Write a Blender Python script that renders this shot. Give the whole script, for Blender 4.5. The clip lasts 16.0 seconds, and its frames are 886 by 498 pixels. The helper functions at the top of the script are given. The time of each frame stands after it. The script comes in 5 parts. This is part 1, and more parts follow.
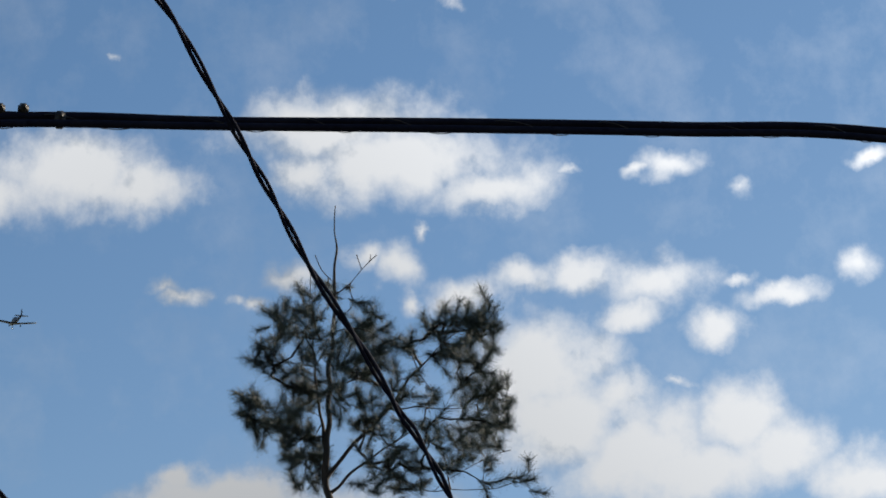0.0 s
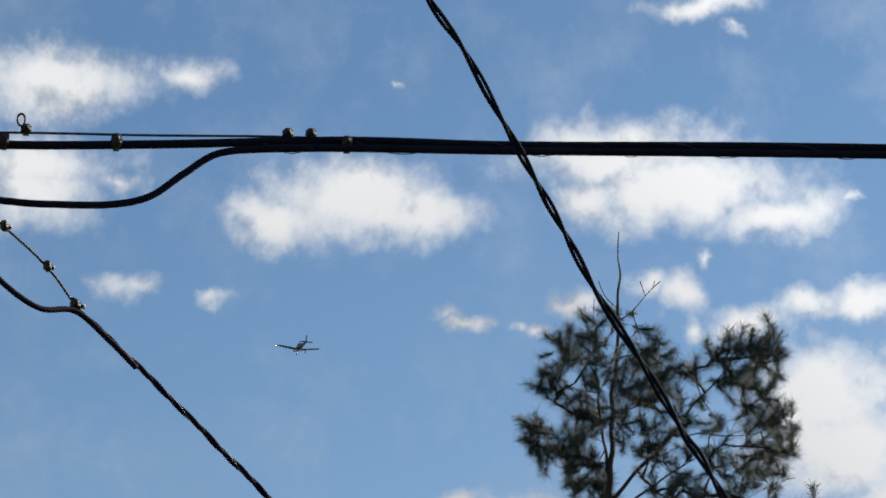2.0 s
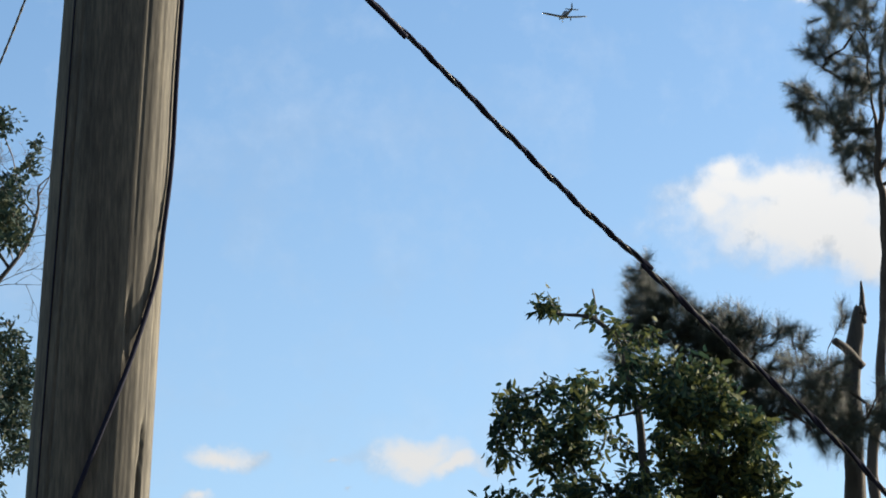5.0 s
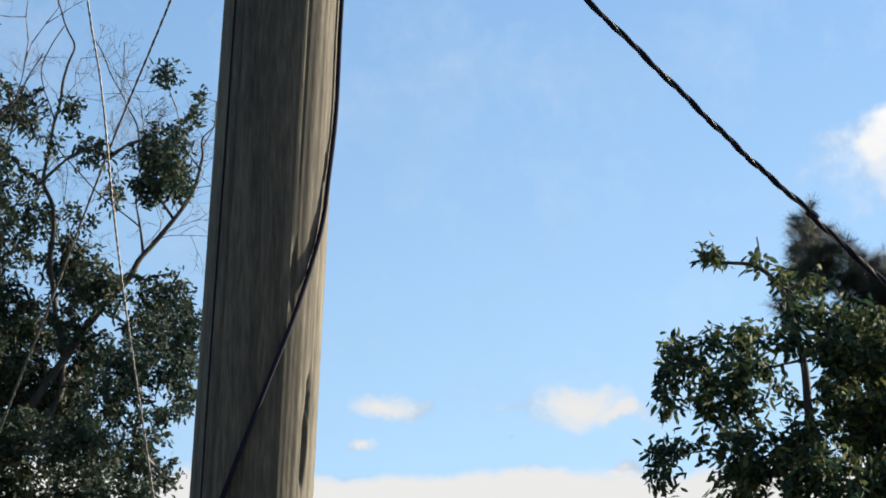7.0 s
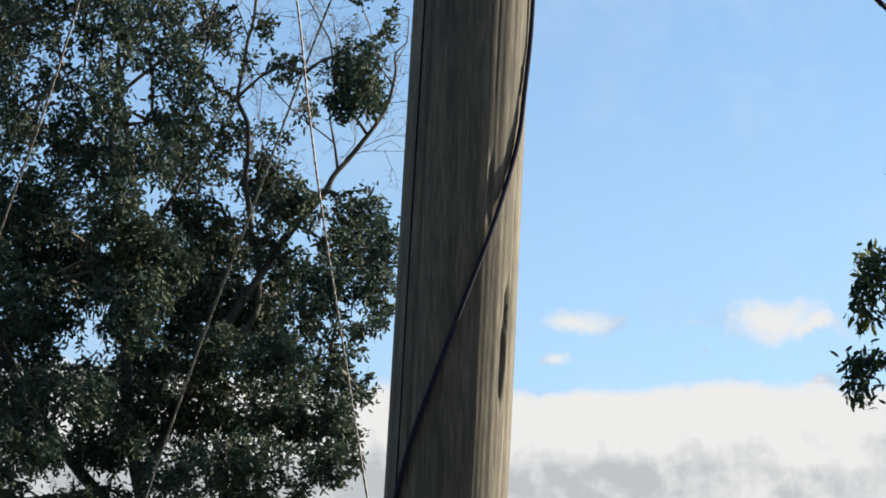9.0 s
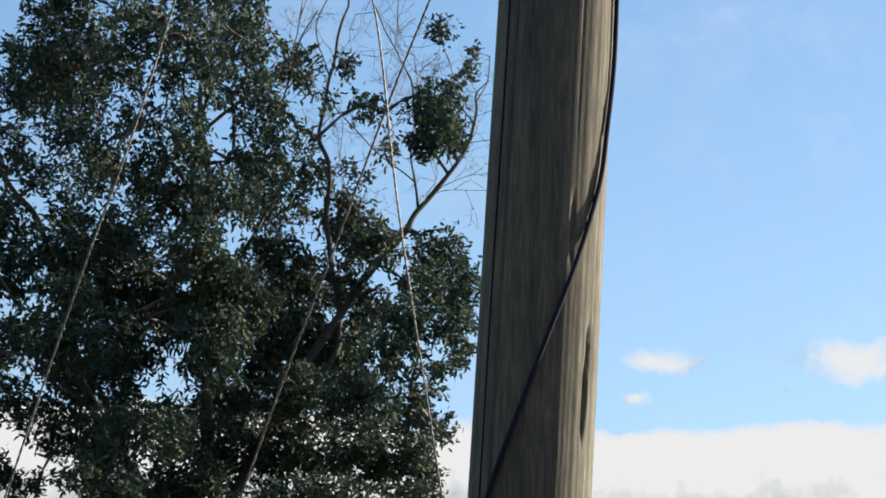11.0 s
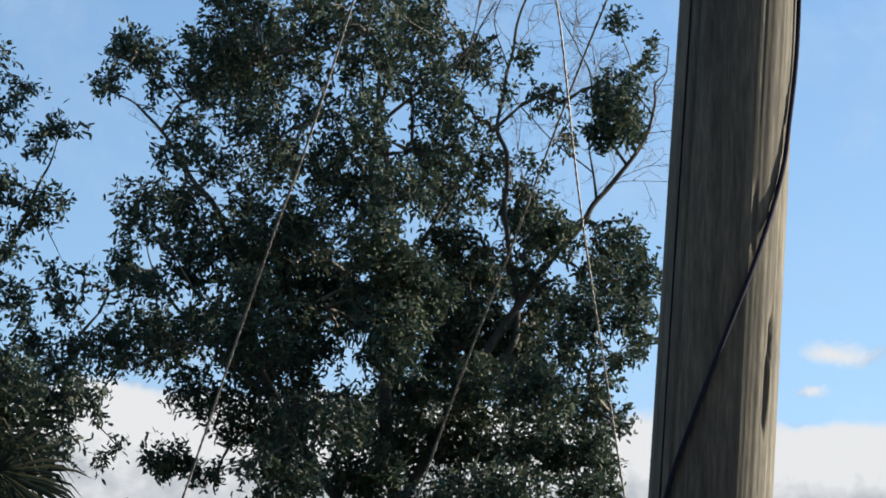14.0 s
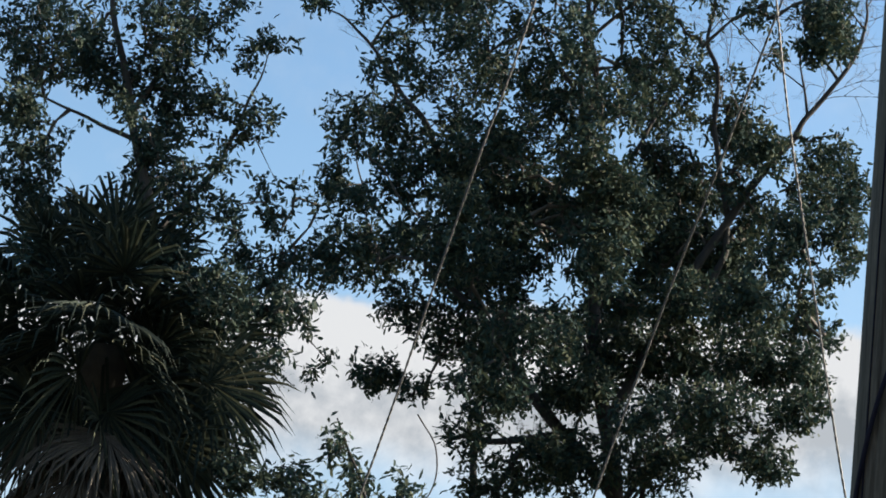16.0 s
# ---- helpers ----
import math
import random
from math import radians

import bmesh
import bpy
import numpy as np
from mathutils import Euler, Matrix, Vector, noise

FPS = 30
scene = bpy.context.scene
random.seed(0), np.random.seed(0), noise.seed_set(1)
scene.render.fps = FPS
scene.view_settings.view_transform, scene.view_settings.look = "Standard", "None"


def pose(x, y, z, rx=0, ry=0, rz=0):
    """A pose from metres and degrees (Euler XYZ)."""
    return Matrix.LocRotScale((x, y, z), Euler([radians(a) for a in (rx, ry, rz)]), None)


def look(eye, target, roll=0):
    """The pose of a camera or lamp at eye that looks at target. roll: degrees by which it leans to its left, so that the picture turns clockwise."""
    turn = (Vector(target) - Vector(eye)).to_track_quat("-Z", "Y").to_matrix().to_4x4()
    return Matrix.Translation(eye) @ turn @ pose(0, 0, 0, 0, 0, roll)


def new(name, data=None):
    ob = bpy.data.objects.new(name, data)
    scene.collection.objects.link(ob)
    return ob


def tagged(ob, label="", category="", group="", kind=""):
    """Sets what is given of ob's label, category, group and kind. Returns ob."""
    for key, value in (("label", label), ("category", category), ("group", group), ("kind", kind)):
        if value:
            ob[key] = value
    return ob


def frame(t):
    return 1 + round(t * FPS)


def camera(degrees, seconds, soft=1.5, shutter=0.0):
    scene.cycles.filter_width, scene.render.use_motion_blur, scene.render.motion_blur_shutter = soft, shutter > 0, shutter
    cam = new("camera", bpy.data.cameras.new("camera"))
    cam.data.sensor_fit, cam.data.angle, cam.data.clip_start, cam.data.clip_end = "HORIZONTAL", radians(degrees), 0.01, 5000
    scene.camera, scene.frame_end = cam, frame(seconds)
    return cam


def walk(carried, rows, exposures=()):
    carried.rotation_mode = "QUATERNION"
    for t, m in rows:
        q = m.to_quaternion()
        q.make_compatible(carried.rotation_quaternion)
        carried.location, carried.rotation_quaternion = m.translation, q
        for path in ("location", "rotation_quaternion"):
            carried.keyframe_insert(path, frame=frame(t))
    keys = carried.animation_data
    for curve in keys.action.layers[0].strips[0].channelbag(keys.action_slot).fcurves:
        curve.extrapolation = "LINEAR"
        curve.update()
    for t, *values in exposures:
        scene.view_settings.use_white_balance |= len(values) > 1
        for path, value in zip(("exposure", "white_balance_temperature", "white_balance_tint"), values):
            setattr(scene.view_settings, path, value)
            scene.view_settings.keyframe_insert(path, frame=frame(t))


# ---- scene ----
# A hand-held telephoto view up past a timber utility pole, its cables and the trees behind it.
LENS = 14.889
EYE = Vector((0.0, 0.0, 1.6))
cam = camera(LENS, 16.0, soft=1.8)

# seconds, heading to the right of +y, upward tilt, turn of the picture (degrees), sway to the right and up (metres)
PATH = [
    (0.0, 14.813, 26.929, 4.839, 0.028, 0.009),
    (0.5, 13.450, 27.141, 3.758, 0.030, 0.011),
    (1.0, 12.057, 27.178, 3.073, 0.035, 0.005),
    (1.5, 10.344, 27.723, 2.533, 0.031, 0.003),
    (2.0, 9.479, 27.682, 2.332, 0.020, 0.000),
    (2.5, 8.547, 26.836, 2.181, 0.013, -0.003),
    (3.0, 6.921, 25.612, 1.683, 0.011, -0.003),
    (3.5, 6.262, 24.647, 1.357, 0.012, -0.007),
    (4.0, 5.656, 23.624, 0.915, 0.010, -0.004),
    (4.2, 5.379, 23.225, 0.822, 0.008, -0.003),
    (6.5, 2.341, 21.594, 0.184, 0.012, 0.007),
    (7.0, 1.411, 21.332, -0.147, 0.004, 0.004),
    (7.5, 0.461, 20.773, -0.492, -0.001, -0.002),
    (8.0, 0.108, 20.268, -0.533, -0.002, -0.007),
    (8.5, -0.808, 19.707, -0.573, 0.001, -0.007),
    (9.0, -2.052, 19.861, -0.875, -0.008, -0.001),
    (11.5, -3.760, 20.523, -1.500, -0.014, -0.000),
    (12.0, -4.228, 20.465, -1.517, -0.011, -0.004),
    (12.5, -4.866, 20.114, -1.890, -0.015, -0.007),
    (13.0, -6.004, 19.815, -2.372, -0.019, -0.004),
    (13.5, -6.514, 20.030, -2.623, -0.023, -0.005),
    (14.0, -6.678, 20.236, -2.731, -0.026, -0.005),
    (14.5, -7.013, 20.347, -2.902, -0.028, -0.004),
    (15.0, -7.685, 19.936, -3.350, -0.029, -0.006),
    (15.5, -9.117, 19.228, -3.824, -0.030, -0.000),
    (16.0, -10.340, 18.582, -4.152, -0.019, -0.000),
]
EXPOSURES = [(0.0, 0.82, 6370, 10), (1.5, 0.94, 6445, 10), (2.5, 1.07, 6512, 10), (3.0, 1.24, 6555, 10), (3.5, 1.46, 6597, 10), (4.2, 1.6, 6640, 10), (6.3, 1.72, 6640, 10), (9.0, 1.77, 6640, 10), (12.0, 1.76, 6500, 10), (14.5, 1.71, 6400, 10), (16.0, 1.7, 6420, 10)]
walk(cam, [(t, pose(EYE.x + sx, EYE.y, EYE.z + sz, 90 + tilt, 0, -turn) @ pose(0, 0, 0, 0, 0, -roll)) for t, turn, tilt, roll, sx, sz in PATH], EXPOSURES)


def at(az, el, d):
    """The place seen at a heading and an elevation (degrees), d metres away along the ground."""
    a, e = radians(az), radians(el)
    return Vector((EYE.x + d * math.sin(a), EYE.y + d * math.cos(a), EYE.z + d * math.tan(e)))


# ---- world and sun ----
SUN_AZ, SUN_EL = 65.0, 27.0

CUMULUS_A = [
    (12.9, 29.13, 1.75, 0.59, -0.1), (14.05, 28.48, 1.79, 0.55, -0.15), (15.73, 27.87, 1.08, 0.4, -0.05), (12.2, 28.45, 0.87, 0.43, 0.15), (19.27, 28.02, 0.59, 0.29, 0.1),
    (18.56, 27.95, 0.43, 0.15, 0.45), (20.43, 27.46, 0.32, 0.27, 0.55), (17.27, 28.07, 0.54, 0.13, 0.82), (22.94, 27.67, 0.54, 0.17, 0.25), (11.8, 26.66, 0.48, 0.33, 0.15),
    (13.26, 26.86, 0.43, 0.29, 0.35), (13.99, 26.62, 0.53, 0.4, 0.15), (14.49, 27.15, 0.17, 0.27, 0.35), (14.05, 26.08, 0.27, 0.19, 0.3), (15.18, 26.19, 0.69, 0.32, 0.1),
    (16.11, 26.37, 0.64, 0.29, 0.25),
]
CUMULUS_B = [
    (17.28, 26.35, 0.64, 0.32, 0.15), (18.74, 26.06, 0.9, 0.42, -0.05), (18.26, 25.58, 0.74, 0.27, 0.05), (19.78, 25.11, 0.53, 0.29, 0.1), (20.1, 25.86, 0.42, 0.13, 0.35),
    (20.91, 25.58, 0.69, 0.19, 0.15), (9.51, 26.57, 0.43, 0.19, 0.42), (10.81, 26.23, 0.37, 0.17, 0.57), (22.53, 25.85, 0.53, 0.38, 0.4), (16.47, 24.79, 1.1, 0.74, -0.15),
    (16.79, 23.85, 1.36, 0.74, -0.2), (17.87, 24.18, 0.63, 0.43, 0), (18.07, 23.16, 1.45, 0.74, -0.15), (20.05, 23.62, 0.71, 0.62, -0.1), (20.58, 22.99, 0.81, 0.55, -0.15),
    (19.16, 22.76, 1.55, 0.55, -0.2),
]
CUMULUS_C = [
    (21.99, 22.39, 0.93, 0.46, -0.05), (18.93, 24.27, 0.42, 0.17, 0.62), (15.4, 31.03, 0.45, 0.15, 0.52), (8.76, 30.45, 0.33, 0.11, 0.72), (7.78, 28.59, 1.36, 0.67, -0.1),
    (9.07, 28.25, 0.98, 0.46, -0.05), (6.36, 28.2, 0.87, 0.46, 0), (1.71, 28.69, 1.42, 0.57, 0.1), (3.33, 28.8, 0.87, 0.38, 0.52), (0.24, 27.2, 0.48, 0.36, 0.52),
    (3.44, 27.18, 0.62, 0.32, 0.47), (5.04, 26.98, 0.64, 0.21, 0.47), (9.83, 26.41, 0.43, 0.19, 0.15), (11.14, 26.15, 0.32, 0.19, 0.35), (11.26, 22.52, 1.96, 0.63, -0.25),
    (9.34, 22.83, 0.46, 0.32, 0),
]
CUMULUS_D = [
    (12.15, 22.04, 1.24, 0.46, -0.1), (10.16, 23.0, 0.37, 0.36, 0), (14.29, 21.95, 0.72, 0.73, -0.1), (0.37, 18.71, 0.66, 0.2, 0.1), (3.69, 18.66, 0.83, 0.32, -0.05),
    (4.59, 18.51, 0.55, 0.17, 0.1), (0.03, 17.95, 0.35, 0.12, 0.42), (2.66, 18.03, 0.16, 0.09, 0.52), (4.53, 17.51, 0.6, 0.16, 0.1), (2.38, 18.53, 0.3, 0.09, 0.82),
    (1.96, 30.6, 1.7, 0.63, 0.05), (1.67, 29.18, 1.59, 0.55, 0.05), (4.59, 30.73, 1.17, 0.38, 0.45), (14.75, 31.46, 1.17, 0.27, 0.2), (10.48, 23.08, 1.56, 0.32, -0.1),
    (9.77, 23.33, 0.42, 0.21, 0.1),
]


def build_world():
    w = bpy.data.worlds.new("sky")
    scene.world = w
    w.use_nodes = True
    nt = w.node_tree
    nt.nodes.clear()

    def node(kind, **inputs):
        n = nt.nodes.new(kind)
        for key, value in inputs.items():
            slot = n.inputs[int(key[1:])]
            if isinstance(value, bpy.types.NodeSocket):
                nt.links.new(value, slot)
            else:
                slot.default_value = value
        return n

    def calc(op, a, b=0.0, c=0.0, clamp=False):
        n = node("ShaderNodeMath", i0=a, i1=b, i2=c)
        n.operation, n.use_clamp = op, clamp
        return n.outputs[0]

    sky = nt.nodes.new("ShaderNodeTexSky")
    sky.sky_type, sky.sun_disc = "NISHITA", False
    sky.sun_elevation, sky.sun_rotation = radians(SUN_EL), radians(SUN_AZ)
    sky.air_density, sky.dust_density, sky.ozone_density = 1.0, 0.6, 1.6
    co = node("ShaderNodeTexCoord")
    xyz = node("ShaderNodeSeparateXYZ", i0=co.outputs["Generated"])
    az = calc("MULTIPLY", calc("ARCTAN2", xyz.outputs[0], xyz.outputs[1]), 57.29578)
    el = calc("MULTIPLY", calc("ARCSINE", xyz.outputs[2]), 57.29578)
    flat = node("ShaderNodeCombineXYZ", i0=az, i1=el, i2=0.0)

    def fbm(scale, detail, rough, z):
        m = node("ShaderNodeVectorMath", i0=flat.outputs[0], i1=(0.0, 0.0, z))
        m.operation = "ADD"
        n = nt.nodes.new("ShaderNodeTexNoise")
        nt.links.new(m.outputs[0], n.inputs["Vector"])
        n.inputs["Scale"].default_value, n.inputs["Detail"].default_value, n.inputs["Roughness"].default_value = scale, detail, rough
        return n

    # billows bend the outline of each heap of cloud
    warp = fbm(0.8, 5.0, 0.55, 3.0)
    bend = node("ShaderNodeVectorMath", i0=warp.outputs["Color"], i1=(0.5, 0.5, 0.5))
    bend.operation = "SUBTRACT"
    bent = node("ShaderNodeVectorMath", i0=bend.outputs[0], i1=(1.35, 1.05, 0.0), i2=flat.outputs[0])
    bent.operation = "MULTIPLY_ADD"
    reach = None
    for caz, cel, raz, rel, thin in CUMULUS_A + CUMULUS_B + CUMULUS_C + CUMULUS_D:
        m = node("ShaderNodeVectorMath", i0=bent.outputs[0], i1=(1 / raz, 1 / rel, 0.0), i2=(-caz / raz, -cel / rel, 0.0))
        m.operation = "MULTIPLY_ADD"
        ln = node("ShaderNodeVectorMath", i0=m.outputs[0])
        ln.operation = "LENGTH"
        size = calc("ADD", ln.outputs["Value"], thin)
        reach = size if reach is None else calc("SMOOTH_MIN", reach, size, 0.2)
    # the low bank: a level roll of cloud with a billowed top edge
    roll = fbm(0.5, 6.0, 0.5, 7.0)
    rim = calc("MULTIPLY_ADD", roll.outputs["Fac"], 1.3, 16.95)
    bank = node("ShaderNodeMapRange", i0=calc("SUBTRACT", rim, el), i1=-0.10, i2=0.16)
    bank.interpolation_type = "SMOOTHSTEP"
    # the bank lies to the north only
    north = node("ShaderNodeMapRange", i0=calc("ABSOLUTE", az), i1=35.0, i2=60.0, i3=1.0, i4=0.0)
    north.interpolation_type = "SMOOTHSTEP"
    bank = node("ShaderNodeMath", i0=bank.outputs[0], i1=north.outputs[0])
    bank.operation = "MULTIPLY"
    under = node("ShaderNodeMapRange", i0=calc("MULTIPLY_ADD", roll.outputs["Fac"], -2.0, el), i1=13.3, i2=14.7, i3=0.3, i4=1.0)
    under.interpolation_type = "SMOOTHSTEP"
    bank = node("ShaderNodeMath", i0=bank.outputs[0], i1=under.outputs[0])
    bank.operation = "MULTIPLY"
    fine = fbm(1.2, 9.0, 0.6, 11.0)
    # billows are lighter on the flank that faces the sun
    aside = node("ShaderNodeVectorMath", i0=flat.outputs[0], i1=(0.16, 0.22, 11.0))
    aside.operation = "ADD"
    lit = nt.nodes.new("ShaderNodeTexNoise")
    nt.links.new(aside.outputs[0], lit.inputs["Vector"])
    lit.inputs["Scale"].default_value, lit.inputs["Detail"].default_value, lit.inputs["Roughness"].default_value = 1.2, 5.0, 0.55
    flank = calc("SUBTRACT", fine.outputs["Fac"], lit.outputs["Fac"])
    body = calc("ADD", calc("MULTIPLY_ADD", reach, -1.35, 1.78), calc("MULTIPLY_ADD", fine.outputs["Fac"], 2.2, -1.1))
    edge = node("ShaderNodeMapRange", i0=body, i1=-0.3, i2=1.45, i3=0.0, i4=0.97)
    edge.interpolation_type = "SMOOTHSTEP"
    wisps = node("ShaderNodeMapRange", i0=fbm(0.4, 8.0, 0.64, 20.0).outputs["Fac"], i1=0.48, i2=0.78, i3=0.0, i4=0.2)
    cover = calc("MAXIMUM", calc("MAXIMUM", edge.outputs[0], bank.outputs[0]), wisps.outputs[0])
    # clouds towards the sun are brighter
    sunward = node("ShaderNodeMapRange", i0=az, i1=12.0, i2=24.0, i3=0.0, i4=0.260)
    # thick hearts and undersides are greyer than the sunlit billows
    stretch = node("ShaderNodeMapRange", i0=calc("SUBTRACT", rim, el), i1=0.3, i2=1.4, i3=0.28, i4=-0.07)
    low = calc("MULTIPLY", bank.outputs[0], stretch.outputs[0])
    tone = calc("ADD", calc("ADD", fbm(0.55, 5.0, 0.55, 31.0).outputs["Fac"], calc("MULTIPLY", calc("MAXIMUM", body, 0.0), 0.12)), 0.0)
    streak = node("ShaderNodeTexNoise", i0=node("ShaderNodeCombineXYZ", i0=calc("MULTIPLY", az, 0.22), i1=calc("MULTIPLY", el, 0.85), i2=4.0).outputs[0])
    streak.inputs["Scale"].default_value, streak.inputs["Detail"].default_value, streak.inputs["Roughness"].default_value = 1.0, 4.0, 0.45
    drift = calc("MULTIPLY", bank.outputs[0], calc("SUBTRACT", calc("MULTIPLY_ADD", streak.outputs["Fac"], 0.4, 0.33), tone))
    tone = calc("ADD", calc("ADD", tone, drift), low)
    tone = calc("MULTIPLY_ADD", flank, 0.55, calc("MULTIPLY_ADD", sunward.outputs[0], 0.67, tone))
    ramp = nt.nodes.new("ShaderNodeValToRGB")
    nt.links.new(tone, ramp.inputs[0])
    ramp.color_ramp.elements[0].position, ramp.color_ramp.elements[0].color = 0.40, (0.58, 0.62, 0.66, 1)
    ramp.color_ramp.elements[1].position, ramp.color_ramp.elements[1].color = 0.60, (0.93, 0.94, 0.945, 1)
    red = node("ShaderNodeMapRange", i0=el, i1=30.0, i2=16.0, i3=0.80, i4=0.99)
    blue = node("ShaderNodeMapRange", i0=el, i1=30.0, i2=16.0, i3=1.09, i4=0.90)
    cast = node("ShaderNodeCombineXYZ", i0=red.outputs[0], i1=1.0, i2=blue.outputs[0])
    tint = node("ShaderNodeVectorMath", i0=sky.outputs[0], i1=cast.outputs[0])
    tint.operation = "MULTIPLY"
    haze = node("ShaderNodeMapRange", i0=el, i1=31.0, i2=14.0, i3=0.055, i4=0.075)
    clear = node("ShaderNodeBackground", i0=tint.outputs[0], i1=haze.outputs[0])
    far = node("ShaderNodeMapRange", i0=el, i1=29.0, i2=21.5, i3=0.455, i4=0.265)
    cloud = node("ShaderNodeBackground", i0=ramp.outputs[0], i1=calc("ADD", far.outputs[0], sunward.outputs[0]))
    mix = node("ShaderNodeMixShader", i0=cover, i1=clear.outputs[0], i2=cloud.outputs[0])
    out = nt.nodes.new("ShaderNodeOutputWorld")
    nt.links.new(mix.outputs[0], out.inputs[0])


build_world()
sun = new("sun", bpy.data.lights.new("sun", "SUN"))
sun.data.energy, sun.data.angle, sun.data.color = 5.0, radians(0.53), (1.0, 0.87, 0.68)
sun.matrix_world = look(at(SUN_AZ, SUN_EL, 40), EYE)

# ---- materials ----


def material(name, colours, rough, scale=(1, 1, 1), grain=8.0, bump=0.3, metal=0.0, island=False, thin=0.0, gloss=0.5, depth=0.01):
    """Two tones mixed by noise at two scales, with a bump; island: each loose piece gets its own tone; thin: light let through."""
    m = bpy.data.materials.new(name)
    m.use_nodes = True
    nt = m.node_tree
    b = nt.nodes["Principled BSDF"]
    co = nt.nodes.new("ShaderNodeTexCoord")
    mp = nt.nodes.new("ShaderNodeMapping")
    mp.inputs["Scale"].default_value = scale
    nt.links.new(co.outputs["Object"], mp.inputs[0])
    big = nt.nodes.new("ShaderNodeTexNoise")
    big.inputs["Scale"].default_value, big.inputs["Detail"].default_value = grain * 0.2, 4.0
    small = nt.nodes.new("ShaderNodeTexNoise")
    small.inputs["Scale"].default_value, small.inputs["Detail"].default_value, small.inputs["Roughness"].default_value = grain, 7.0, 0.65
    for n in (big, small):
        nt.links.new(mp.outputs[0], n.inputs["Vector"])
    mean = nt.nodes.new("ShaderNodeMath")
    mean.operation = "MULTIPLY_ADD"
    nt.links.new(small.outputs["Fac"], mean.inputs[0])
    mean.inputs[1].default_value = 0.6
    half = nt.nodes.new("ShaderNodeMath")
    half.operation = "MULTIPLY"
    nt.links.new(big.outputs["Fac"], half.inputs[0])
    half.inputs[1].default_value = 0.4
    nt.links.new(half.outputs[0], mean.inputs[2])
    fac = mean.outputs[0]
    if island:
        geo = nt.nodes.new("ShaderNodeNewGeometry")
        add = nt.nodes.new("ShaderNodeMath")
        add.operation = "MULTIPLY_ADD"
        nt.links.new(geo.outputs["Random Per Island"], add.inputs[0])
        add.inputs[1].default_value = 0.55
        sub = nt.nodes.new("ShaderNodeMath")
        sub.operation = "SUBTRACT"
        nt.links.new(fac, sub.inputs[0])
        sub.inputs[1].default_value = 0.27
        nt.links.new(sub.outputs[0], add.inputs[2])
        fac = add.outputs[0]
    ramp = nt.nodes.new("ShaderNodeValToRGB")
    nt.links.new(fac, ramp.inputs[0])
    els = ramp.color_ramp.elements
    lo, hi = 0.34, 0.66
    els[0].position, els[0].color = lo, (*colours[0], 1)
    els[1].position, els[1].color = hi, (*colours[-1], 1)
    for k, c in enumerate(colours[1:-1]):
        e = els.new(lo + (hi - lo) * (k + 1) / (len(colours) - 1))
        e.color = (*c, 1)
    nt.links.new(ramp.outputs[0], b.inputs["Base Color"])
    b.inputs["Roughness"].default_value, b.inputs["Metallic"].default_value, b.inputs["Specular IOR Level"].default_value = rough, metal, gloss
    if bump:
        bp = nt.nodes.new("ShaderNodeBump")
        bp.inputs["Strength"].default_value, bp.inputs["Distance"].default_value = bump, depth
        nt.links.new(small.outputs["Fac"], bp.inputs["Height"])
        nt.links.new(bp.outputs[0], b.inputs["Normal"])
    if thin:
        tr = nt.nodes.new("ShaderNodeBsdfTranslucent")
        nt.links.new(ramp.outputs[0], tr.inputs[0])
        mx = nt.nodes.new("ShaderNodeMixShader")
        mx.inputs[0].default_value = thin
        nt.links.new(b.outputs[0], mx.inputs[1])
        nt.links.new(tr.outputs[0], mx.inputs[2])
        nt.links.new(mx.outputs[0], nt.nodes["Material Output"].inputs[0])
    return m


POLE_WOOD = material("weathered_pole_timber", [(0.047, 0.046, 0.043), (0.09, 0.086, 0.076), (0.152, 0.141, 0.115)], 0.95, (55, 55, 5.0), 2.4, 0.13, depth=0.003, gloss=0.15)
GROUND_MAT = material("shaded_grass_ground", [(0.016, 0.022, 0.015), (0.032, 0.036, 0.026)], 0.95, grain=1.5, bump=0.6)
BARK_GUM = material("grey_gum_bark", [(0.012, 0.011, 0.012), (0.038, 0.033, 0.031)], 0.9, (4, 4, 1), 5, 0.5)
BARK_PINE = material("dark_pine_bark", [(0.018, 0.013, 0.012), (0.05, 0.037, 0.031)], 0.92, (4, 4, 1.5), 6, 0.6)
BARK_DEAD = material("dead_timber", [(0.012, 0.01, 0.009), (0.036, 0.028, 0.024)], 0.9, (6, 6, 0.8), 5, 0.7)
TWIG = material("twig_bark", [(0.028, 0.024, 0.022), (0.08, 0.07, 0.063)], 0.9, grain=9, bump=0.2)
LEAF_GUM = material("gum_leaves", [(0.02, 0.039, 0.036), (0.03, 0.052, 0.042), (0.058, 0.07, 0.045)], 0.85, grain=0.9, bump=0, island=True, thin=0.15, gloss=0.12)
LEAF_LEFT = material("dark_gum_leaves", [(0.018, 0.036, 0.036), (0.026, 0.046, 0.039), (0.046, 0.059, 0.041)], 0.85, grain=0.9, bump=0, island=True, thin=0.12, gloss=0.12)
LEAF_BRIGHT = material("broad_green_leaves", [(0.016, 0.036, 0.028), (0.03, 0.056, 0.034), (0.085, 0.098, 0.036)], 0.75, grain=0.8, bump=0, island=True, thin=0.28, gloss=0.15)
NEEDLE = material("pine_needles", [(0.04, 0.055, 0.055), (0.075, 0.09, 0.08)], 0.7, grain=2, bump=0, island=True, thin=0.12)
